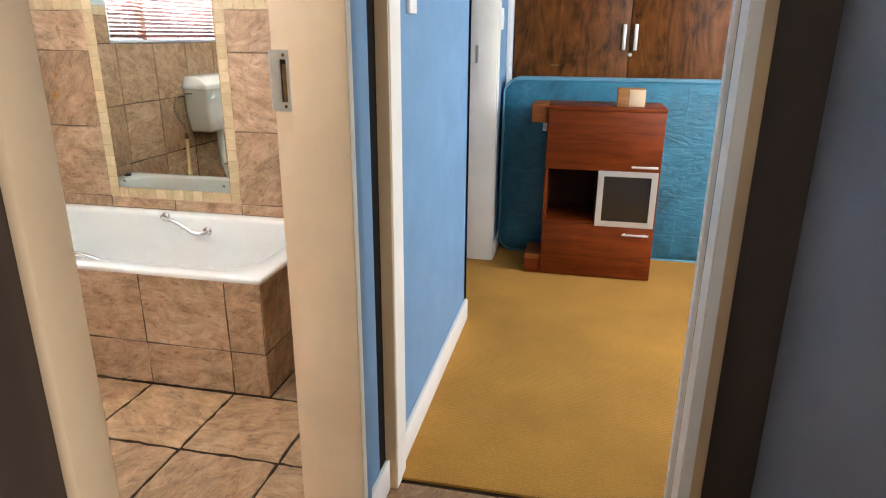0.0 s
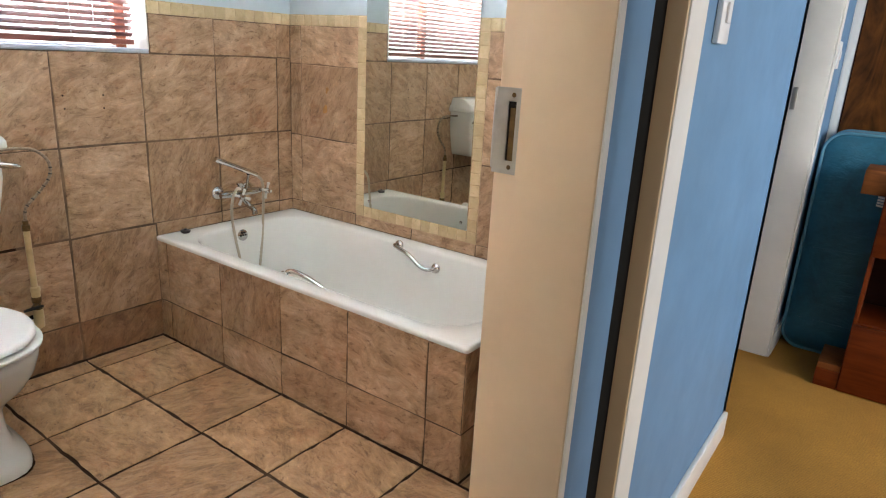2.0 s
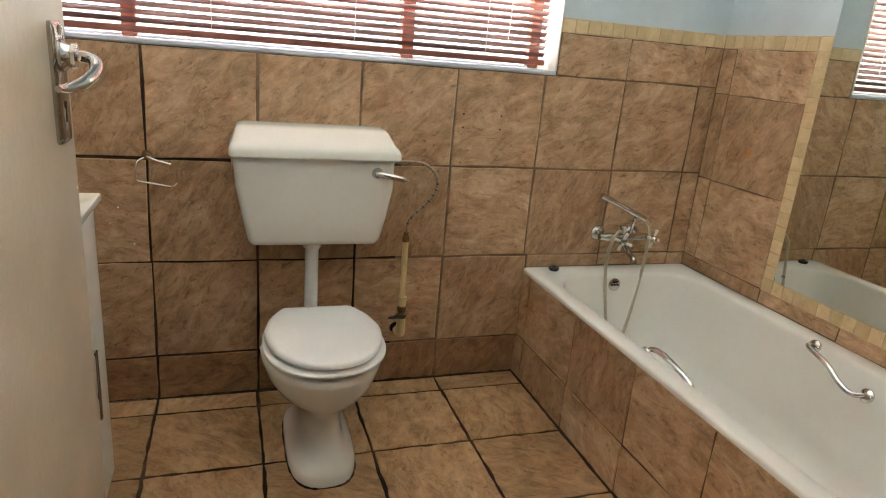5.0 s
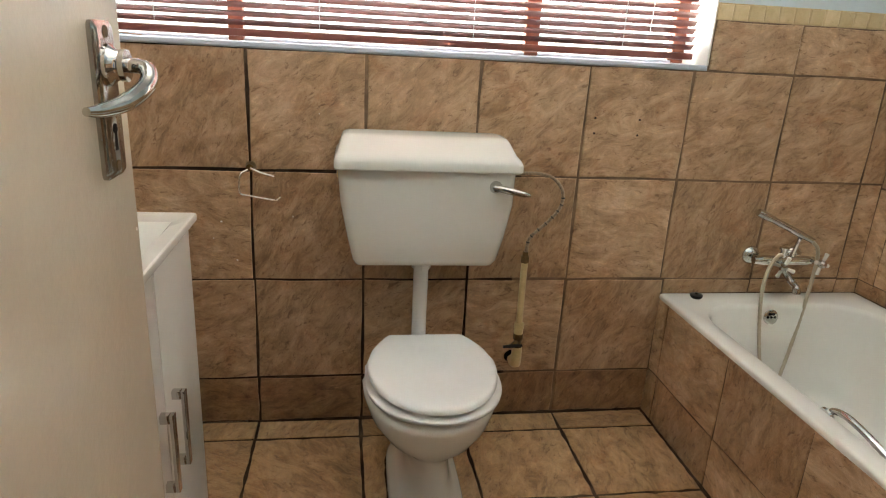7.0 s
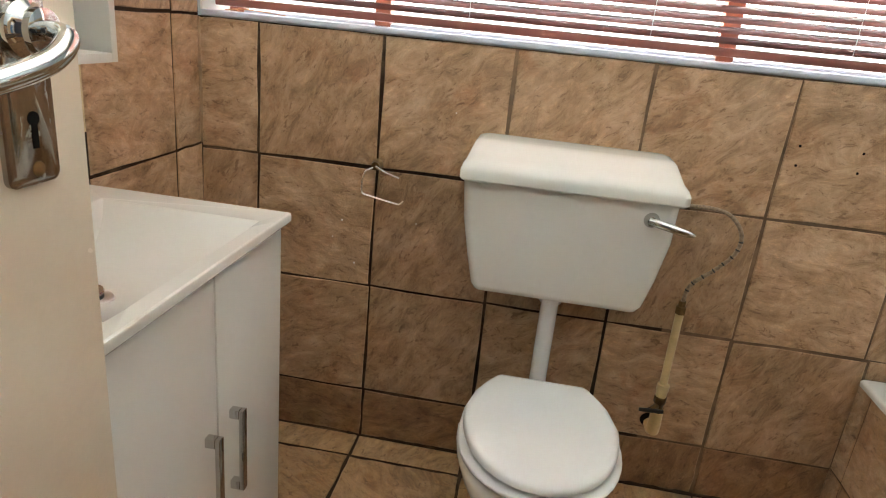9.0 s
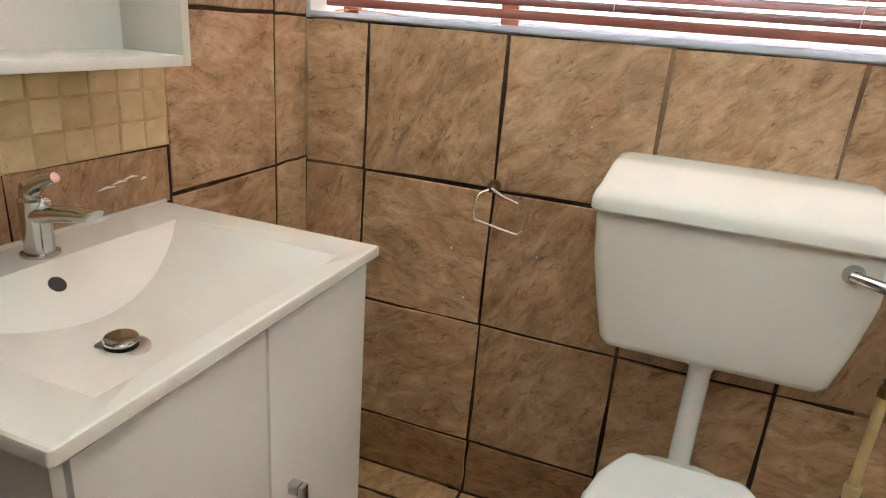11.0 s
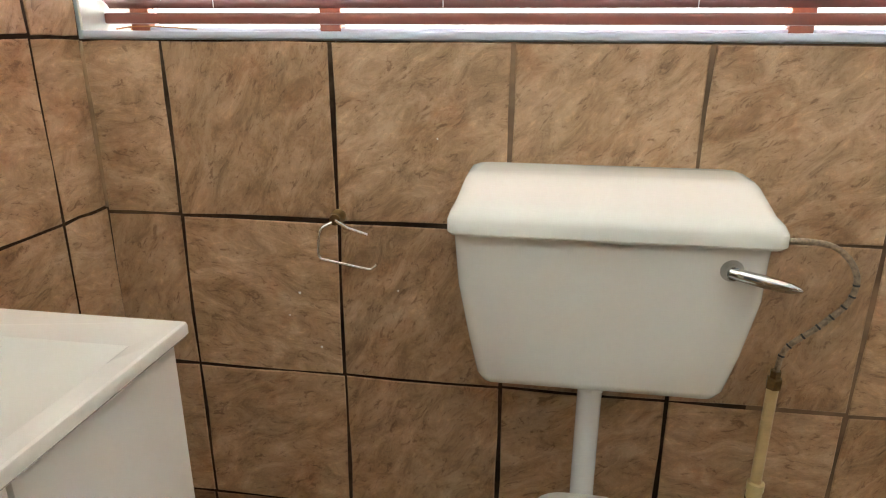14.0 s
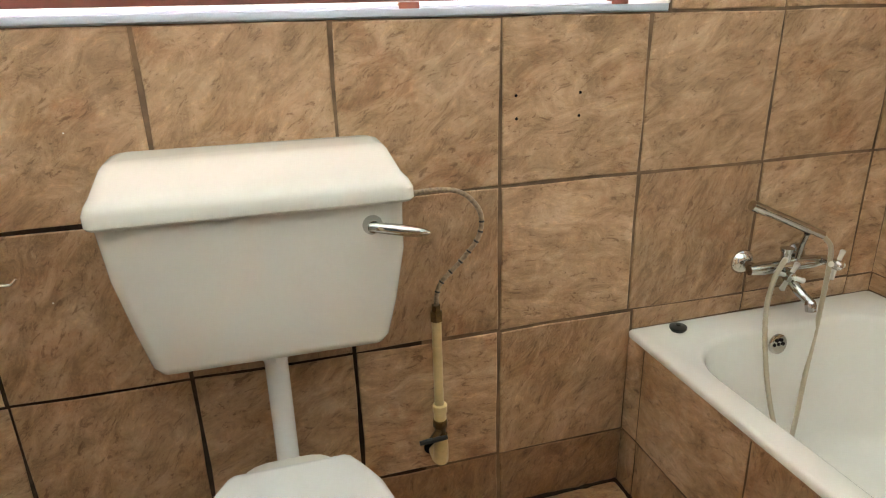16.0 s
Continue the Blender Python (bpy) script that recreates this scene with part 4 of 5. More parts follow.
carc = boxes((cx0, 0.004, cz0, cx0 + 0.016, cyf - 0.018, VZ - 0.024), (cx1 - 0.013, 0.004, cz0, cx1, cyf - 0.003, VZ - 0.024), (cx0 + 0.016, 0.004, cz0, cx1 - 0.016, cyf - 0.018, cz0 + 0.016), (cx0 + 0.016, 0.004, cz0 + 0.016, cx1 - 0.016, 0.01, VZ - 0.10))
part("carcass", carc, cabinet_white, vanity, "", 0)
part("plinth", box(cx0 + 0.02, 0.02, 0.0, cx1 - 0.02, cyf - 0.06, cz0), cabinet_white, vanity, "recessed plinth", 0)
mid = -1.7815
for x0, x1, hx in ((cx0, mid - 0.003, mid - 0.056), (mid + 0.003, cx1 - 0.018, mid + 0.032)):
    d = part("door", box(x0, cyf - 0.017, cz0 + 0.003, x1, cyf, VZ - 0.026, 0.0012), cabinet_white, vanity)
    hb = box(hx, cyf + 0.018, 0.372, hx + 0.015, cyf + 0.027, 0.545, 0.001)
    box(hx, cyf, 0.372, hx + 0.015, cyf + 0.018, 0.390, 0.001, hb)
    box(hx, cyf, 0.527, hx + 0.015, cyf + 0.018, 0.545, 0.001, hb)
    part("handle", hb, chrome, d, "square chrome bar handle")

basin = thing("washbasin", (-1.76, 0.23, VZ - 0.024), "white ceramic slab basin on the vanity", "basin")
vcx, vcy, vhx, vhy = (VX0 + VX1) / 2, (0.003 + VY) / 2, (VX1 - VX0) / 2, (VY - 0.003) / 2
b_rings = [rounded(vcx, vcy, vhx - 0.004, vhy - 0.003, 0.006, VZ - 0.020, 5), rounded(vcx, vcy, vhx, vhy, 0.006, VZ - 0.016, 5), rounded(vcx, vcy, vhx, vhy, 0.006, VZ - 0.005, 5), rounded(vcx, vcy, vhx - 0.0015, vhy - 0.0015, 0.005, VZ - 0.0015, 5), rounded(vcx, vcy, vhx - 0.005, vhy - 0.005, 0.001, VZ, 5)]
slab_bm = loft(b_rings, False, False)
bowl_x, bowl_b, bowl_f, bowl_d = 0.226, 0.098, 0.418, 0.068
lines = []
for k in range(29):
    u = math.sin(math.pi * (k / 28 - 0.5))
    d = bowl_d * (1 - abs(u) ** 1.9)
    x, xo_ = vcx + bowl_x * u, vcx + (vhx - 0.005) * u
    yb, yf = bowl_b + 1.15 * d, bowl_f - 0.45 * d
    row = [(xo_, vcy - vhy + 0.005, VZ), (x, bowl_b - 0.004, VZ), (x, bowl_b, VZ - 0.0015 - 0.03 * d), (x, yb, VZ - 0.002 - d)]
    row += [(x, yb + (yf - yb) * j / 5, VZ - 0.002 - d * (1 - 0.10 * (j / 5) ** 2)) for j in range(1, 5)]
    row += [(x, yf + 0.004, VZ - 0.002 - d * 0.85), (x, bowl_f - 0.16 * d, VZ - 0.002 - d * 0.42), (x, bowl_f, VZ - 0.0015 - 0.06 * d), (x, bowl_f + 0.004, VZ), (xo_, vcy + vhy - 0.005, VZ)]
    lines.append([slab_bm.verts.new(q) for q in row])
for a, b in zip(lines, lines[1:]):
    for j in range(len(a) - 1):
        slab_bm.faces.new((a[j], a[j + 1], b[j + 1], b[j]))
for end in (lines[0], lines[-1]):
    slab_bm.faces.new([end[0], *end[1:-1], end[-1]])
bmesh.ops.remove_doubles(slab_bm, verts=slab_bm.verts, dist=0.0004)
part("slab", slab_bm, basin_white, basin, "glossy white slab with a scooped bowl", 32)
part("upstand", box(VX0 + 0.002, 0.002, VZ - 0.003, VX1 - 0.002, 0.010, VZ + 0.006, 0.002), basin_white, basin)
dz = VZ - 0.0592
drain = part("drain", lathe((vcx + 0.068, 0.278, dz), (0, 0, 1), [(-0.006, 0.034), (0.0, 0.034), (0.0015, 0.031), (0.001, 0.0)], 28), steel, basin, "chrome drain ring")
# Solid black cylinder; the gap's shade under the plug is its colour.
part("plug_gap", lathe((vcx + 0.068, 0.278, dz + 0.001), (0, 0, 1), [(0, 0.0205), (0.0085, 0.0205), (0.009, 0.0)], 24), black_rubber_and_gaps, drain, "black cylinder standing in for the shaded gap under the plug")
part("waste_plug", lathe((vcx + 0.068, 0.278, dz + 0.009), (0.06, 0.05, 1), [(0, 0.021), (0.003, 0.0215), (0.005, 0.020), (0.006, 0.0)], 24), chrome, drain, "chrome pop-up plug")
# Black disc on the slab; the hole's shade is put into its colour.
part("overflow_hole", lathe((-1.738, 0.1225, VZ - 0.0245), (0, 1, 1.05), [(-0.004, 0.012), (0.0016, 0.012), (0.0018, 0.0105), (0.001, 0.0)], 20), black_rubber_and_gaps, basin, "black overflow hole")

tap_2 = thing("basin_tap", (-1.765, 0.062, VZ), "chrome single lever basin mixer", "tap")
tb = (-1.765, 0.062, VZ)
part("base_ring", lathe(tb, (0, 0, 1), [(0, 0.026), (0.004, 0.026), (0.006, 0.022)], 24), chrome, tap_2)
part("column", lathe((tb[0], tb[1], VZ + 0.004), (0, 0.03, 1), [(0, 0.0205), (0.045, 0.0195), (0.060, 0.021), (0.078, 0.021), (0.082, 0.017)], 24), chrome, tap_2)


def flat_ring(y, z, half, up, down):
    return [(tb[0] + half * math.cos(a), y, z + (up if math.sin(a) > 0 else down) * math.sin(a)) for a in (math.tau * k / 16 for k in range(16))]


part("spout", loft([flat_ring(tb[1] + 0.008, VZ + 0.062, 0.019, 0.012, 0.016), flat_ring(tb[1] + 0.045, VZ + 0.070, 0.018, 0.009, 0.014), flat_ring(tb[1] + 0.085, VZ + 0.076, 0.017, 0.007, 0.013), flat_ring(tb[1] + 0.112, VZ + 0.079, 0.016, 0.004, 0.009)]), chrome, tap_2, "flat chrome spout", 50)
part("lever", tube([(tb[0], tb[1], VZ + 0.082), (tb[0], tb[1] - 0.002, VZ + 0.096), (tb[0] + 0.001, tb[1] + 0.018, VZ + 0.108), (tb[0] + 0.001, tb[1] + 0.050, VZ + 0.120)], [0.017, 0.015, 0.010, 0.007], 14), chrome, tap_2)

# open-fronted wall shelf above the basin
SX0, SX1, SYD, SZ0, SZ1 = -1.988, -1.30, 0.152, 1.113, 1.62
shelf = thing("wall_shelf", (-1.65, 0, SZ0), "white open-fronted bathroom wall shelf unit", "shelf")
part("bottom_panel", box(SX0 + 0.016, 0.002, SZ0, SX1 - 0.016, SYD, SZ0 + 0.016, 0.001), cabinet_white, shelf)
part("top_panel", box(SX0 + 0.016, 0.002, SZ1 - 0.016, SX1 - 0.016, SYD, SZ1, 0.001), cabinet_white, shelf)
for x in (SX0, SX1 - 0.016):
    part("side_panel", box(x, 0.002, SZ0, x + 0.016, SYD, SZ1, 0.001), cabinet_white, shelf)
part("back_panel", box(SX0 + 0.016, 0.024, SZ0 + 0.016, SX1 - 0.016, 0.032, SZ1 - 0.016), cabinet_white, shelf, "", 0)
part("inner_shelf", box(SX0 + 0.016, 0.032, 1.36, SX1 - 0.016, SYD - 0.01, 1.375, 0.001), cabinet_white, shelf)

# ---- bedroom ----
side_frame = thing("side_door_frame", (-0.46, 3.52, 0), "cream white painted door jamb with a worn strike plate", "door frame", kind="structure")
part("jamb", box(-0.532, 3.495, 0.007, BED_W + 0.006, 3.535, HEAD, 0.004), white_paint, side_frame)
part("jamb_edge", box(BED_W + 0.006, 3.50, 0.007, BED_W + 0.014, 3.56, HEAD, 0.003), white_paint, side_frame)
part("strike", box(-0.505, 3.4925, 1.11, -0.487, 3.4965, 1.20, 0.0008), steel, side_frame, "small steel strike plate")


def light_switch(y, z, label):
    sw = thing("light_switch", (BED_W, y, z), label, "light switch")
    plate = part("plate", box(BED_W, y - 0.035, z - 0.055, BED_W + 0.012, y + 0.035, z + 0.055, 0.004), switch_plastic, sw)
    part("rocker", box(BED_W + 0.012, y - 0.011, z - 0.018, BED_W + 0.017, y + 0.011, z + 0.018, 0.002), switch_plastic, plate)
    return sw


light_switch(1.745, 1.355, "white plastic light switch by the bedroom door")
light_switch(3.66, 1.335, "white plastic light switch beside the wardrobe")

WY = 3.97
wardrobe = thing("built_in_wardrobe", (0.6, 4.3, 0), "dark varnished built-in wardrobe with closed doors", "wardrobe")
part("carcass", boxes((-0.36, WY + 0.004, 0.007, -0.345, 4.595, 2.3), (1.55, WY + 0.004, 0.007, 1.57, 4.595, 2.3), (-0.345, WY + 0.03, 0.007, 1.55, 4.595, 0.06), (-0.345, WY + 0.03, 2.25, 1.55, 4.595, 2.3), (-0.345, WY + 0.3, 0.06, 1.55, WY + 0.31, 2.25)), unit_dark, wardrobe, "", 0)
part("side_trim", box(-0.394, WY - 0.012, 0.007, -0.356, WY + 0.03, 2.3, 0.003), white_paint, wardrobe, "white painted edge strip")
for x0, x1, hx in ((-0.350, 0.303, 0.262), (0.307, 0.955, 0.325), (0.959, 1.55, 1.50)):
    d = part("door", box(x0, WY - 0.018, 0.06, x1, WY + 0.002, 2.25, 0.003), wardrobe_wood, wardrobe)
    hb = box(hx, WY - 0.042, 1.175, hx + 0.020, WY - 0.034, 1.315, 0.003)
    box(hx + 0.005, WY - 0.034, 1.185, hx + 0.015, WY - 0.018, 1.197, 0.001, hb)
    box(hx + 0.005, WY - 0.034, 1.293, hx + 0.015, WY - 0.018, 1.305, 0.001, hb)
    part("handle", hb, light_metal, d, "pale metal bar handle")
    for z in (0.35, 1.085, 1.9):
        hgx = x0 + 0.22 if x0 < 0 else x1 - 0.16
        part("catch", box(hgx, WY - 0.022, z, hgx + 0.045, WY - 0.018, z + 0.007, 0.001), brass, d)
part("door_lock", lathe((0.312, WY - 0.018, 1.15), (0, -1, 0), [(0, 0.011), (0.004, 0.010), (0.005, 0.0)], 16), light_metal, wardrobe)

# mattress standing on its long side against the wardrobe
mattress = thing("mattress", (0.57, 3.80, 0.007), "blue single mattress standing on its side", "mattress")


def mat_ring(shrink, y):
    out = []
    for x, z, _ in rounded(0.565, 0.514, 0.94 - shrink, 0.505 - shrink, max(0.03, 0.085 - shrink * 0.5), 0, 8):
        lean = 0.03 * (z / 1.0)
        out.append((x, y + lean, z))
    return out


m_rings = [mat_ring(0.30, 3.708), mat_ring(0.05, 3.712), mat_ring(0.018, 3.718), mat_ring(0.004, 3.728), mat_ring(0.0, 3.75), mat_ring(0.0, 3.86), mat_ring(0.004, 3.885), mat_ring(0.02, 3.892), mat_ring(0.3, 3.90)]
part("mattress_body", loft(m_rings), mattress_cloth, mattress, "", 60)
for y in (3.725, 3.884):
    line = [Vector(q) + Vector((0, 0, 0)) for q in mat_ring(0.001, y)]
    line.append(line[0])
    part("piping", tube(line, 0.007, 8), plain("mattress_piping", (0.12, 0.30, 0.40), 0.5), mattress, "blue piped edge")
# stitched seams across its face
for x0, z0, x1, z1 in ((0.63, 0.985, 0.63, 0.04), (0.10, 0.985, 0.10, 0.04), (1.15, 0.985, 1.15, 0.04), (-0.33, 0.50, 1.45, 0.50), (-0.33, 0.16, 1.45, 0.16)):
    part("seam", tube([(x0, 3.7105 + 0.03 * z0, z0), (x1, 3.7105 + 0.03 * z1, z1)], 0.0028, 6), mattress_cloth, mattress)

# wall unit set down on the carpet
UX0, UX1, UY, UD, UZ = -0.100, 0.482, 3.345, 0.33, 0.912
unit = thing("display_cabinet", (0.19, 3.5, 0.007), "mahogany laminate display cabinet with a glass door", "cabinet")
part("top_panel", box(UX0, UY - 0.004, UZ - 0.018, UX1, UY + UD, UZ, 0.002), unit_wood, unit)
for x in (UX0, UX1 - 0.016):
    part("side_panel", box(x, UY + 0.018, 0.007, x + 0.016, UY + UD, UZ - 0.018, 0.001), unit_wood, unit)
for z in (0.02, 0.296, 0.600):
    part("shelf", box(UX0 + 0.016, UY + 0.018, z, UX1 - 0.016, UY + UD - 0.006, z + 0.016, 0.001), unit_wood, unit)
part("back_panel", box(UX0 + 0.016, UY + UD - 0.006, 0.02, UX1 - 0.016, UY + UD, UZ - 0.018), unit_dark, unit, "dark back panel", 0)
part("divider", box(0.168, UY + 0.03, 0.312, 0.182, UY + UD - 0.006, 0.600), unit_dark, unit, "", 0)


def bar_handle(x0, x1, z, parent):
    hb = tube([(x0, UY - 0.024, z), (x0 + 0.01, UY - 0.026, z), (x1 - 0.01, UY - 0.026, z), (x1, UY - 0.024, z)], 0.006, 10)
    tube([(x0 + 0.014, UY - 0.024, z), (x0 + 0.014, UY + 0.001, z)], 0.004, 8, hb)
    tube([(x1 - 0.014, UY - 0.024, z), (x1 - 0.014, UY + 0.001, z)], 0.004, 8, hb)
    part("handle", hb, light_metal, parent, "pale metal bar handle")


up = part("flap_door", box(UX0 + 0.004, UY, 0.592, UX1 - 0.004, UY + 0.017, UZ - 0.020, 0.0015), unit_wood, unit, "upper flap door, closed")
bar_handle(0.335, 0.462, 0.622, up)
down = part("flap_door", box(UX0 + 0.004, UY, 0.012, UX1 - 0.004, UY + 0.017, 0.304, 0.0015), unit_wood, unit, "lower flap door, closed")
bar_handle(0.318, 0.450, 0.264, down)
gd = part("glass_door_frame", boxes((0.176, UY - 0.004, 0.300, 0.206, UY + 0.014, 0.594), (0.442, UY - 0.004, 0.300, 0.472, UY + 0.014, 0.594), (0.206, UY - 0.004, 0.566, 0.442, UY + 0.014, 0.594), (0.206, UY - 0.004, 0.300, 0.442, UY + 0.014, 0.328)), light_metal, unit, "pale aluminium glass door frame", 0)
part("door_glass", box(0.206, UY + 0.002, 0.328, 0.442, UY + 0.006, 0.566), smoked, gd, "dark smoked glass", 0)
# blocks standing in for another unit behind, joined to the cabinet's side
top_block = part("side_rail", box(-0.182, UY + 0.02, 0.825, UX0, UY + 0.24, 0.918, 0.002), block_wood, unit, "orange wood block standing in for a unit behind")
foot_block = part("side_rail", box(-0.186, UY + 0.01, 0.007, UX0, UY + 0.24, 0.085, 0.002), unit_wood, unit)
part("rail_cap", box(-0.184, UY + 0.012, 0.085, UX0, UY + 0.238, 0.112, 0.002), block_wood, foot_block, "raw wood cap")
for k in range(4):
    part("spring_turn", tube([(-0.122, UY + 0.030, 0.820 - 0.011 * k), (-0.1005, UY + 0.026, 0.818 - 0.011 * k)], 0.004, 8), light_metal, top_block)

carton = thing("small_box", (0.305, 3.46, UZ), "small tan wooden box standing on the cabinet", "box")
part("box_body", box(0.240, UY + 0.05, UZ, 0.372, UY + 0.16, UZ + 0.088, 0.003), raw_wood, carton)
part("box_band", box(0.296, UY + 0.048, UZ + 0.002, 0.374, UY + 0.162, UZ + 0.086, 0.003), plain("pale_card", (0.62, 0.45, 0.28), 0.7), carton, "paler card face")

# ---- tiles, last ----
ROWS_Z = [0.0, 0.163, 0.506, 0.850, 1.194]
COLS_Y = [-0.003, 0.165, 0.5, 0.835, 1.17, 1.505, 1.84, 2.175, 2.51, N_ + 0.002]
TOP0, TOP1 = 1.343, 1.392


def bed(parent, material, *rows):
    return part("grout_bed", boxes(*rows), material, parent, "dark tile joints", 0)


west = face_matrix((W, 0, 0), (0, 1, 0), (0, 0, 1))
bed(wall_west, grout, (W - BED, -BED, 0, W - GB, 1.32, 0.856), (W - BED, -BED, 0.856, W - GB, 0.65, wz0 - 0.016))
bed(wall_west, worn_grout, (W - BED, 0.65, 0.856, W - GB, 1.32, wz0 - 0.016), (W - BED, 1.32, 0, W - GB, N_ + BED, wz0 - 0.016), (W - BED, wy1 + 0.003, wz0 - 0.016, W - GB, N_ + BED, TOP0))
bed(wall_west, light_grout, (W - BED, wy1 + 0.003, TOP0, W - GB, N_ + BED, TOP1))
lay_tiles(wall_west, [*COLS_Y[:6], 1.853], ROWS_Z[:2], west, shaded_row_tile, 0.0078, tilt=0.12)
lay_tiles(wall_west, [*COLS_Y[:6], 1.853], ROWS_Z[1:3], west, wall_tile, 0.0078, tilt=0.12)
lay_tiles(wall_west, COLS_Y, ROWS_Z[2:], west, wall_tile, 0.0078, tilt=0.12)
lay_tiles(wall_west, [1.853, *COLS_Y[7:]], [0.454, 0.506], west, wall_tile, 0.004)
lay_tiles(wall_west, [wy1 + 0.006, 2.175, 2.51, N_], [1.194, TOP0], west, wall_tile, 0.005, tilt=0.12)
lay_tiles(wall_west, spaced(wy1 + 0.006, N_, 0.0495), [TOP0, TOP1], west, mosaic_tile, 0.003, name="mosaic")

north = face_matrix((0, N_, 0), (1, 0, 0), (0, 0, 1))
bed(wall_north, brown_grout, (W - GB, N_ + GB, 0, E_ + GB, N_ + BED, TOP1))
bed(wall_north, light_grout, (-2.109, N_ + 0.0015, 0.504, -1.427, N_ + GB, TOP1), (W, N_ + 0.0015, TOP0, -2.109, N_ + GB, TOP1), (-1.427, N_ + 0.0015, TOP0, E_, N_ + GB, TOP1))
N_L, N_R = [W - 0.002, -2.478, -2.108], [-1.428, -1.095, -0.760, E_]
lay_tiles(wall_north, [*N_L, -1.77, *N_R], [0.454, 0.506], north, wall_tile, 0.004)
for cols in (N_L, N_R):
    lay_tiles(wall_north, cols, [0.506, 0.836, 1.172, TOP0], north, wall_tile, 0.0045, tilt=0.12)
    lay_tiles(wall_north, spaced(cols[0], cols[-1], 0.0495), [TOP0, TOP1], north, mosaic_tile, 0.003, name="mosaic")
lay_tiles(wall_north, [-0.957, -0.760, E_], [0.0, 0.163], north, shaded_row_tile)
lay_tiles(wall_north, [-0.957, -0.760, E_], [0.163, 0.506], north, wall_tile)
for a, b in ((-2.108, -2.057), (-1.473, -1.428)):
    lay_tiles(wall_north, [a, b], spaced(0.555, TOP1, 0.0495), north, mosaic_tile, 0.003, name="mosaic")
lay_tiles(wall_north, spaced(-2.108, -1.428, 0.0495), [0.506, 0.555], north, mosaic_tile, 0.003, name="mosaic")

south = face_matrix((0, 0, 0), (-1, 0, 0), (0, 0, 1))
bed(wall_south, grout, (W - GB, -BED, 0, E_ + BED, -GB, TOP1))
bed(wall_south, light_grout, (-2.090, -GB, 0.955, -1.452, -0.0015, 1.21))
S_X = [-E_, 0.95, 1.20, 1.45]
for cols in ([2.088, 2.423, -W + 0.003], S_X):
    lay_tiles(wall_south, cols, [0.0, 0.163], south, shaded_row_tile)
    lay_tiles(wall_south, cols, [0.163, 0.506, 0.858, 1.197, TOP0], south, wall_tile, tilt=0.12)
lay_tiles(wall_south, [1.452, 1.77, 2.088], [0.845, 0.955], south, wall_tile, 0.005)
lay_tiles(wall_south, spaced(1.452, 2.088, 0.0525), spaced(0.955, 1.21, 0.0505), south, mosaic_tile, 0.004, name="mosaic", tilt=0.8)
lay_tiles(wall_south, [1.452, 1.77, 2.088], [1.212, TOP0], south, wall_tile)

east = face_matrix((E_, 0, 0), (0, -1, 0), (0, 0, 1))
bed(wall_east, grout, (E_ + GB, DOOR_N + 0.056, 0, E_ + BED, N_ + GB, TOP1))
lay_tiles(wall_east, [-N_, -2.51, -2.175, -1.84, -1.505, -(DOOR_N + 0.058)], ROWS_Z[:2], east, shaded_row_tile)
lay_tiles(wall_east, [-N_, -2.51, -2.175, -1.84, -1.505, -(DOOR_N + 0.058)], [*ROWS_Z[1:], TOP0], east, wall_tile)
bed(wall_corridor_west, grout, (E_ + GB, -GB, 0, E_ + BED, DOOR_S - 0.056, TOP1))
lay_tiles(wall_corridor_west, [-(DOOR_S - 0.058), -0.165, 0.0], ROWS_Z[:2], east, shaded_row_tile)
lay_tiles(wall_corridor_west, [-(DOOR_S - 0.058), -0.165, 0.0], [*ROWS_Z[1:], TOP0], east, wall_tile)

front = face_matrix((0, BY0, 0), (1, 0, 0), (0, 0, 1))
B_X = [W - 0.001, -2.478, -2.118, -1.765, -1.430, -1.095, BX1]
part("grout_bed", boxes((W + 0.004, BY0 + GB, 0, BX1 - 0.012, BY0 + 0.012, BZ - 0.028), (BX1 - 0.012, BY0 + GB, 0, BX1 - GB, BY1 - 0.002, BZ - 0.028)), bath_grout, surround, "dark tile joints", 0)
lay_tiles(surround, B_X, [0.0, 0.170, 0.4385], lambda u, v: Matrix.Translation(-surround.location) @ front(u, v), wall_tile, 0.0055, tilt=0.1)
endface = face_matrix((BX1, 0, 0), (0, 1, 0), (0, 0, 1))
lay_tiles(surround, [BY0, 2.19, BY1], [0.0, 0.170, 0.4385], lambda u, v: Matrix.Translation(-surround.location) @ endface(u, v), wall_tile, 0.0055)

level = face_matrix((0, 0, 0), (1, 0, 0), (0, 1, 0))
F_X = [-2.445 + 0.337 * k for k in range(10)]
F_Y = [1.508 + 0.338 * k for k in range(-11, 4)]
lay_tiles(floor, [W, *F_X[:6], -0.56], [0.0, *[y for y in F_Y if 0.1 < y < 1.9]], level, floor_tile, 0.0105, tilt=0.12, wave=0.0032)
lay_tiles(floor, [-0.957, -0.76, -0.56], [1.846, 2.184, N_], level, floor_tile, 0.009)
lay_tiles(floor, [-0.554, -0.41], [DOOR_S + 0.002, 0.832, 1.17, DOOR_N - 0.002], level, floor_tile, 0.006)
lay_tiles(floor, [HALL_W + 0.002, -0.086, 0.251, HALL_E], [y for y in F_Y if y < 1.52], level, floor_tile, 0.009)

# drilled holes left in one wall tile
for y, z in ((1.682, 1.037), (1.681, 0.989), (1.537, 1.038), (1.539, 0.991)):
    part("drill_hole", lathe((W - 0.001, y, z), (1, 0, 0), [(0, 0.0035), (0.0016, 0.0035), (0.0017, 0.0)], 8), hole_shade, wall_west, "", 0)

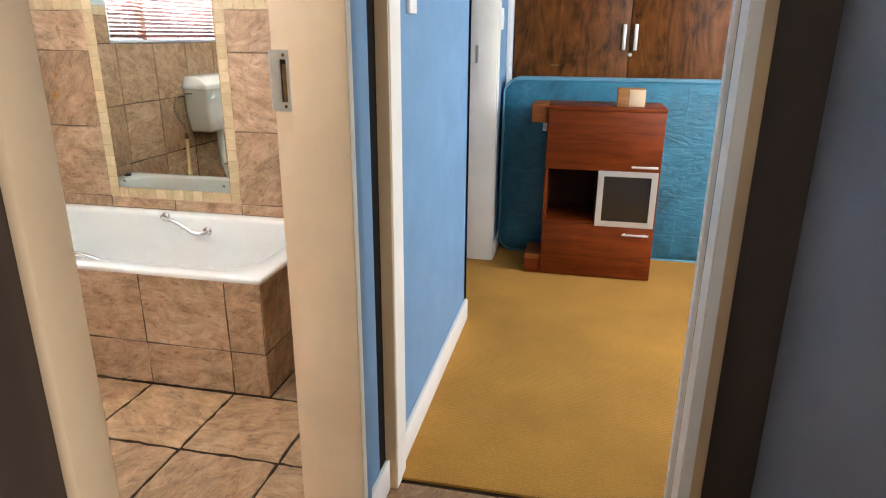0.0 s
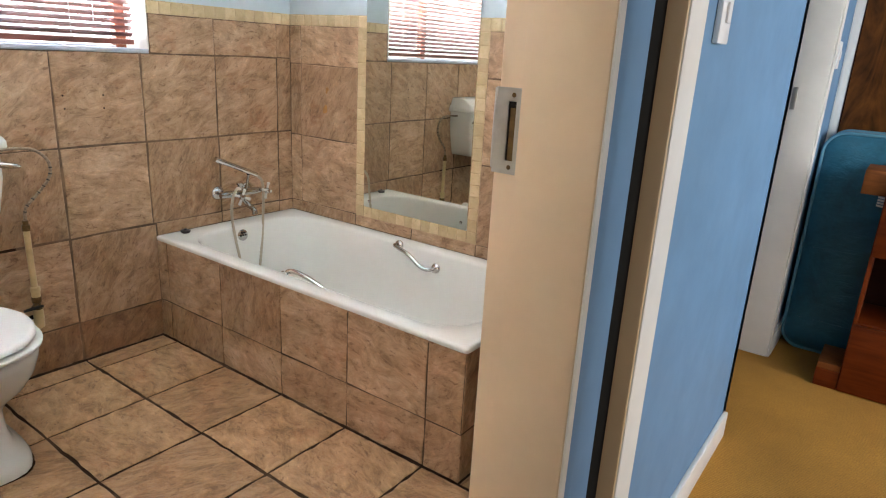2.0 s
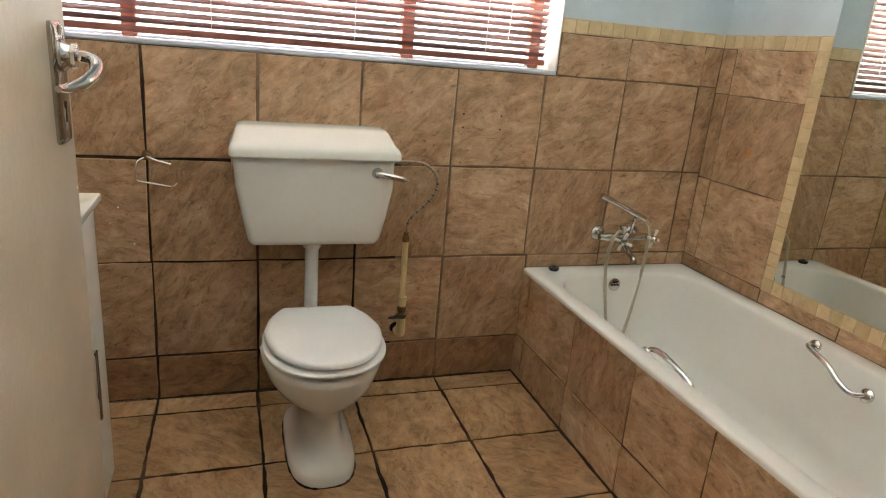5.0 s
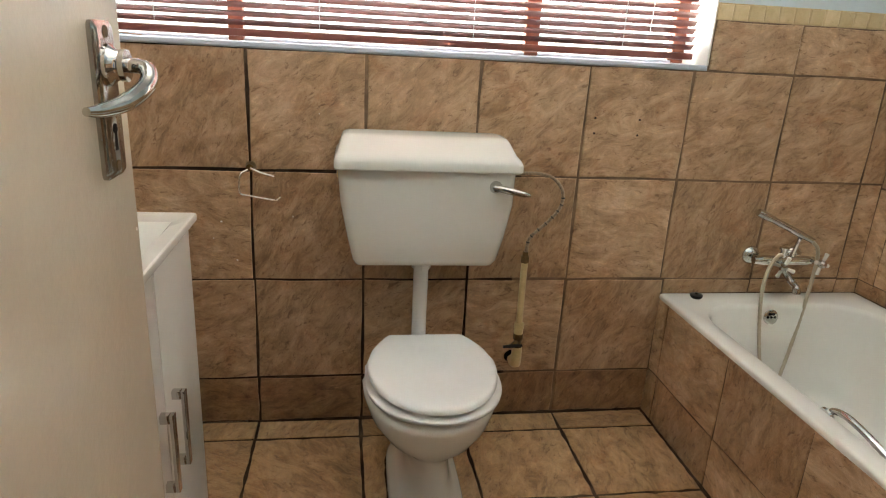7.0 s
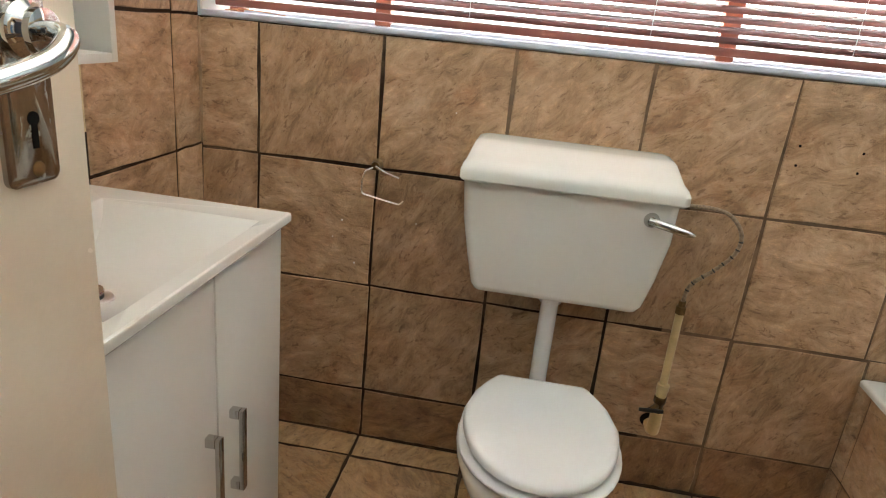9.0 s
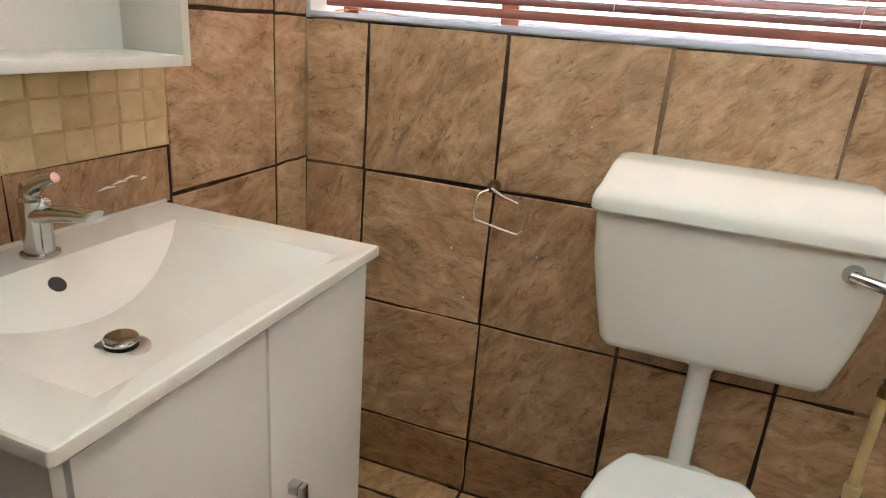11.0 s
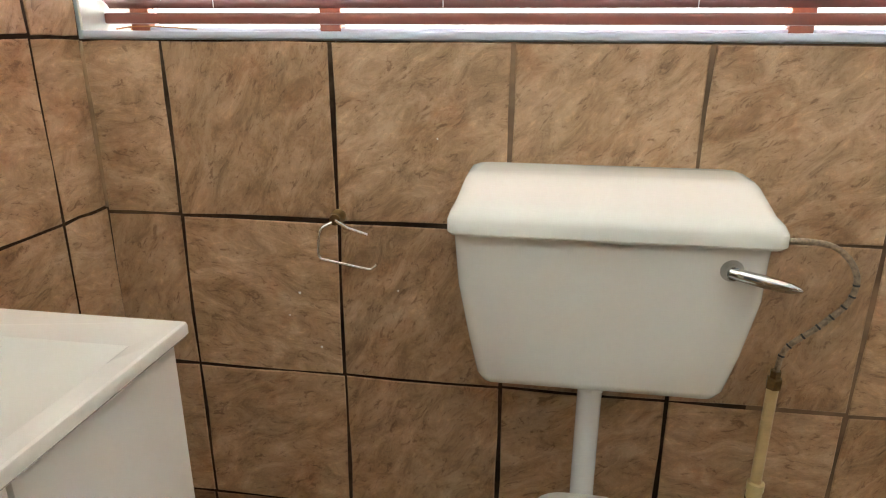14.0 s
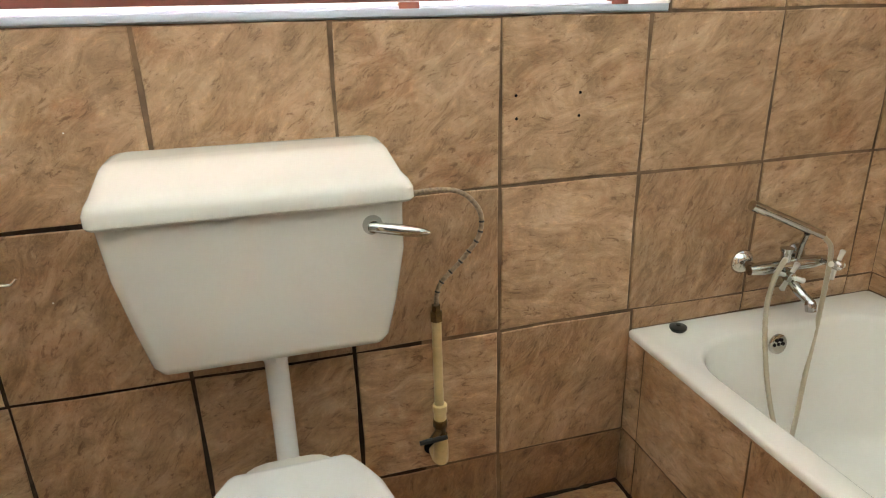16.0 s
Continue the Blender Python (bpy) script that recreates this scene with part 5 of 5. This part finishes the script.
# rusty drip on one tile
part("rust_stain", lathe((-2.246, 0.0004, 1.232), (0, 1, 0), [(0, 0.017), (0.0006, 0.016), (0.0008, 0.0)], 9, lathe((-2.226, 0.0004, 1.236), (0, 1, 0), [(0, 0.012), (0.0005, 0.011), (0.0006, 0.0)], 7)), rust_stain, wall_south, "orange rust stain", 0)

# old white paint smears on the strip above the basin
for x0, x1, z in ((-1.925, -1.96, 0.900), (-1.955, -1.985, 0.905), (-1.98, -2.01, 0.909), (-2.015, -2.03, 0.902)):
    part("paint_smear", tube([(x0, 0.0002, z), ((x0 + x1) / 2, 0.0006, z + 0.003), (x1, 0.0002, z + 0.001)], [0.0008, 0.0022, 0.0006], 6), white_paint, wall_south, "dried white paint")

# pale grout in the corner beside the basin
part("corner_grout", tube([(W + 0.001, 0.001, 0.86), (W + 0.0015, 0.0015, 1.0), (W + 0.001, 0.001, 1.19)], [0.004, 0.0055, 0.004], 8), tan_grout, wall_west, "tan corner grout")

# rusty runs on the tile beside the mirror
for x, z, r in ((-2.299, 1.066, 0.010), (-2.303, 1.052, 0.006), (-2.313, 0.971, 0.016), (-2.309, 0.985, 0.010), (-2.322, 0.962, 0.007)):
    part("rust_stain", lathe((x, N_ - 0.0004, z), (0, -1, 0), [(0, r), (0.0005, r * 0.9), (0.0007, 0.0)], 9), rust_stain, wall_north, "orange rust stain", 0)

# specks of white paint on the tiles beside the cistern
for y, z, r in ((0.41, 0.692, 0.0035), (0.451, 0.57, 0.003), (0.62, 0.71, 0.002), (0.385, 0.64, 0.002), (0.70, 1.02, 0.0018)):
    part("paint_speck", lathe((W - 0.0002, y, z), (1, 0, 0), [(0, r), (0.0006, r * 0.8), (0.0009, 0.0)], 7), white_paint, wall_west, "", 0)

# dirt packed where the floor meets wall, bath surround and toilet
_dirt_rng = random.Random(11)


def dirt_line(a, b, out, name, parent):
    a, b, out = Vector(a), Vector(b), Vector(out)
    steps = int((b - a).length / 0.022)
    line = [a.lerp(b, k / steps) + out * _dirt_rng.uniform(-0.001, 0.003) for k in range(steps + 1)]
    part(name, tube(line, [_dirt_rng.uniform(0.003, 0.0085) for _ in line], 6), grout, parent, "black packed dirt")


dirt_line((W + 0.001, 0.46, 0.0), (W + 0.001, 1.843, 0.0), (1, 0, 0), "dirt_line", floor)
dirt_line((W + 0.004, BY0 - 0.001, 0.0), (BX1, BY0 - 0.001, 0.0), (0, -1, 0), "dirt_line", floor)
_foot = oval(-2.382, -1.955, 0.105, 0.0, 2.9, 60)
part("dirt_ring", tube([Vector(q) + Vector((0, 0, 0.001)) for q in (*_foot, _foot[0])], [_dirt_rng.uniform(0.0012, 0.0045) for _ in range(61)], 6), grout, toilet, "dark dirt round the foot")
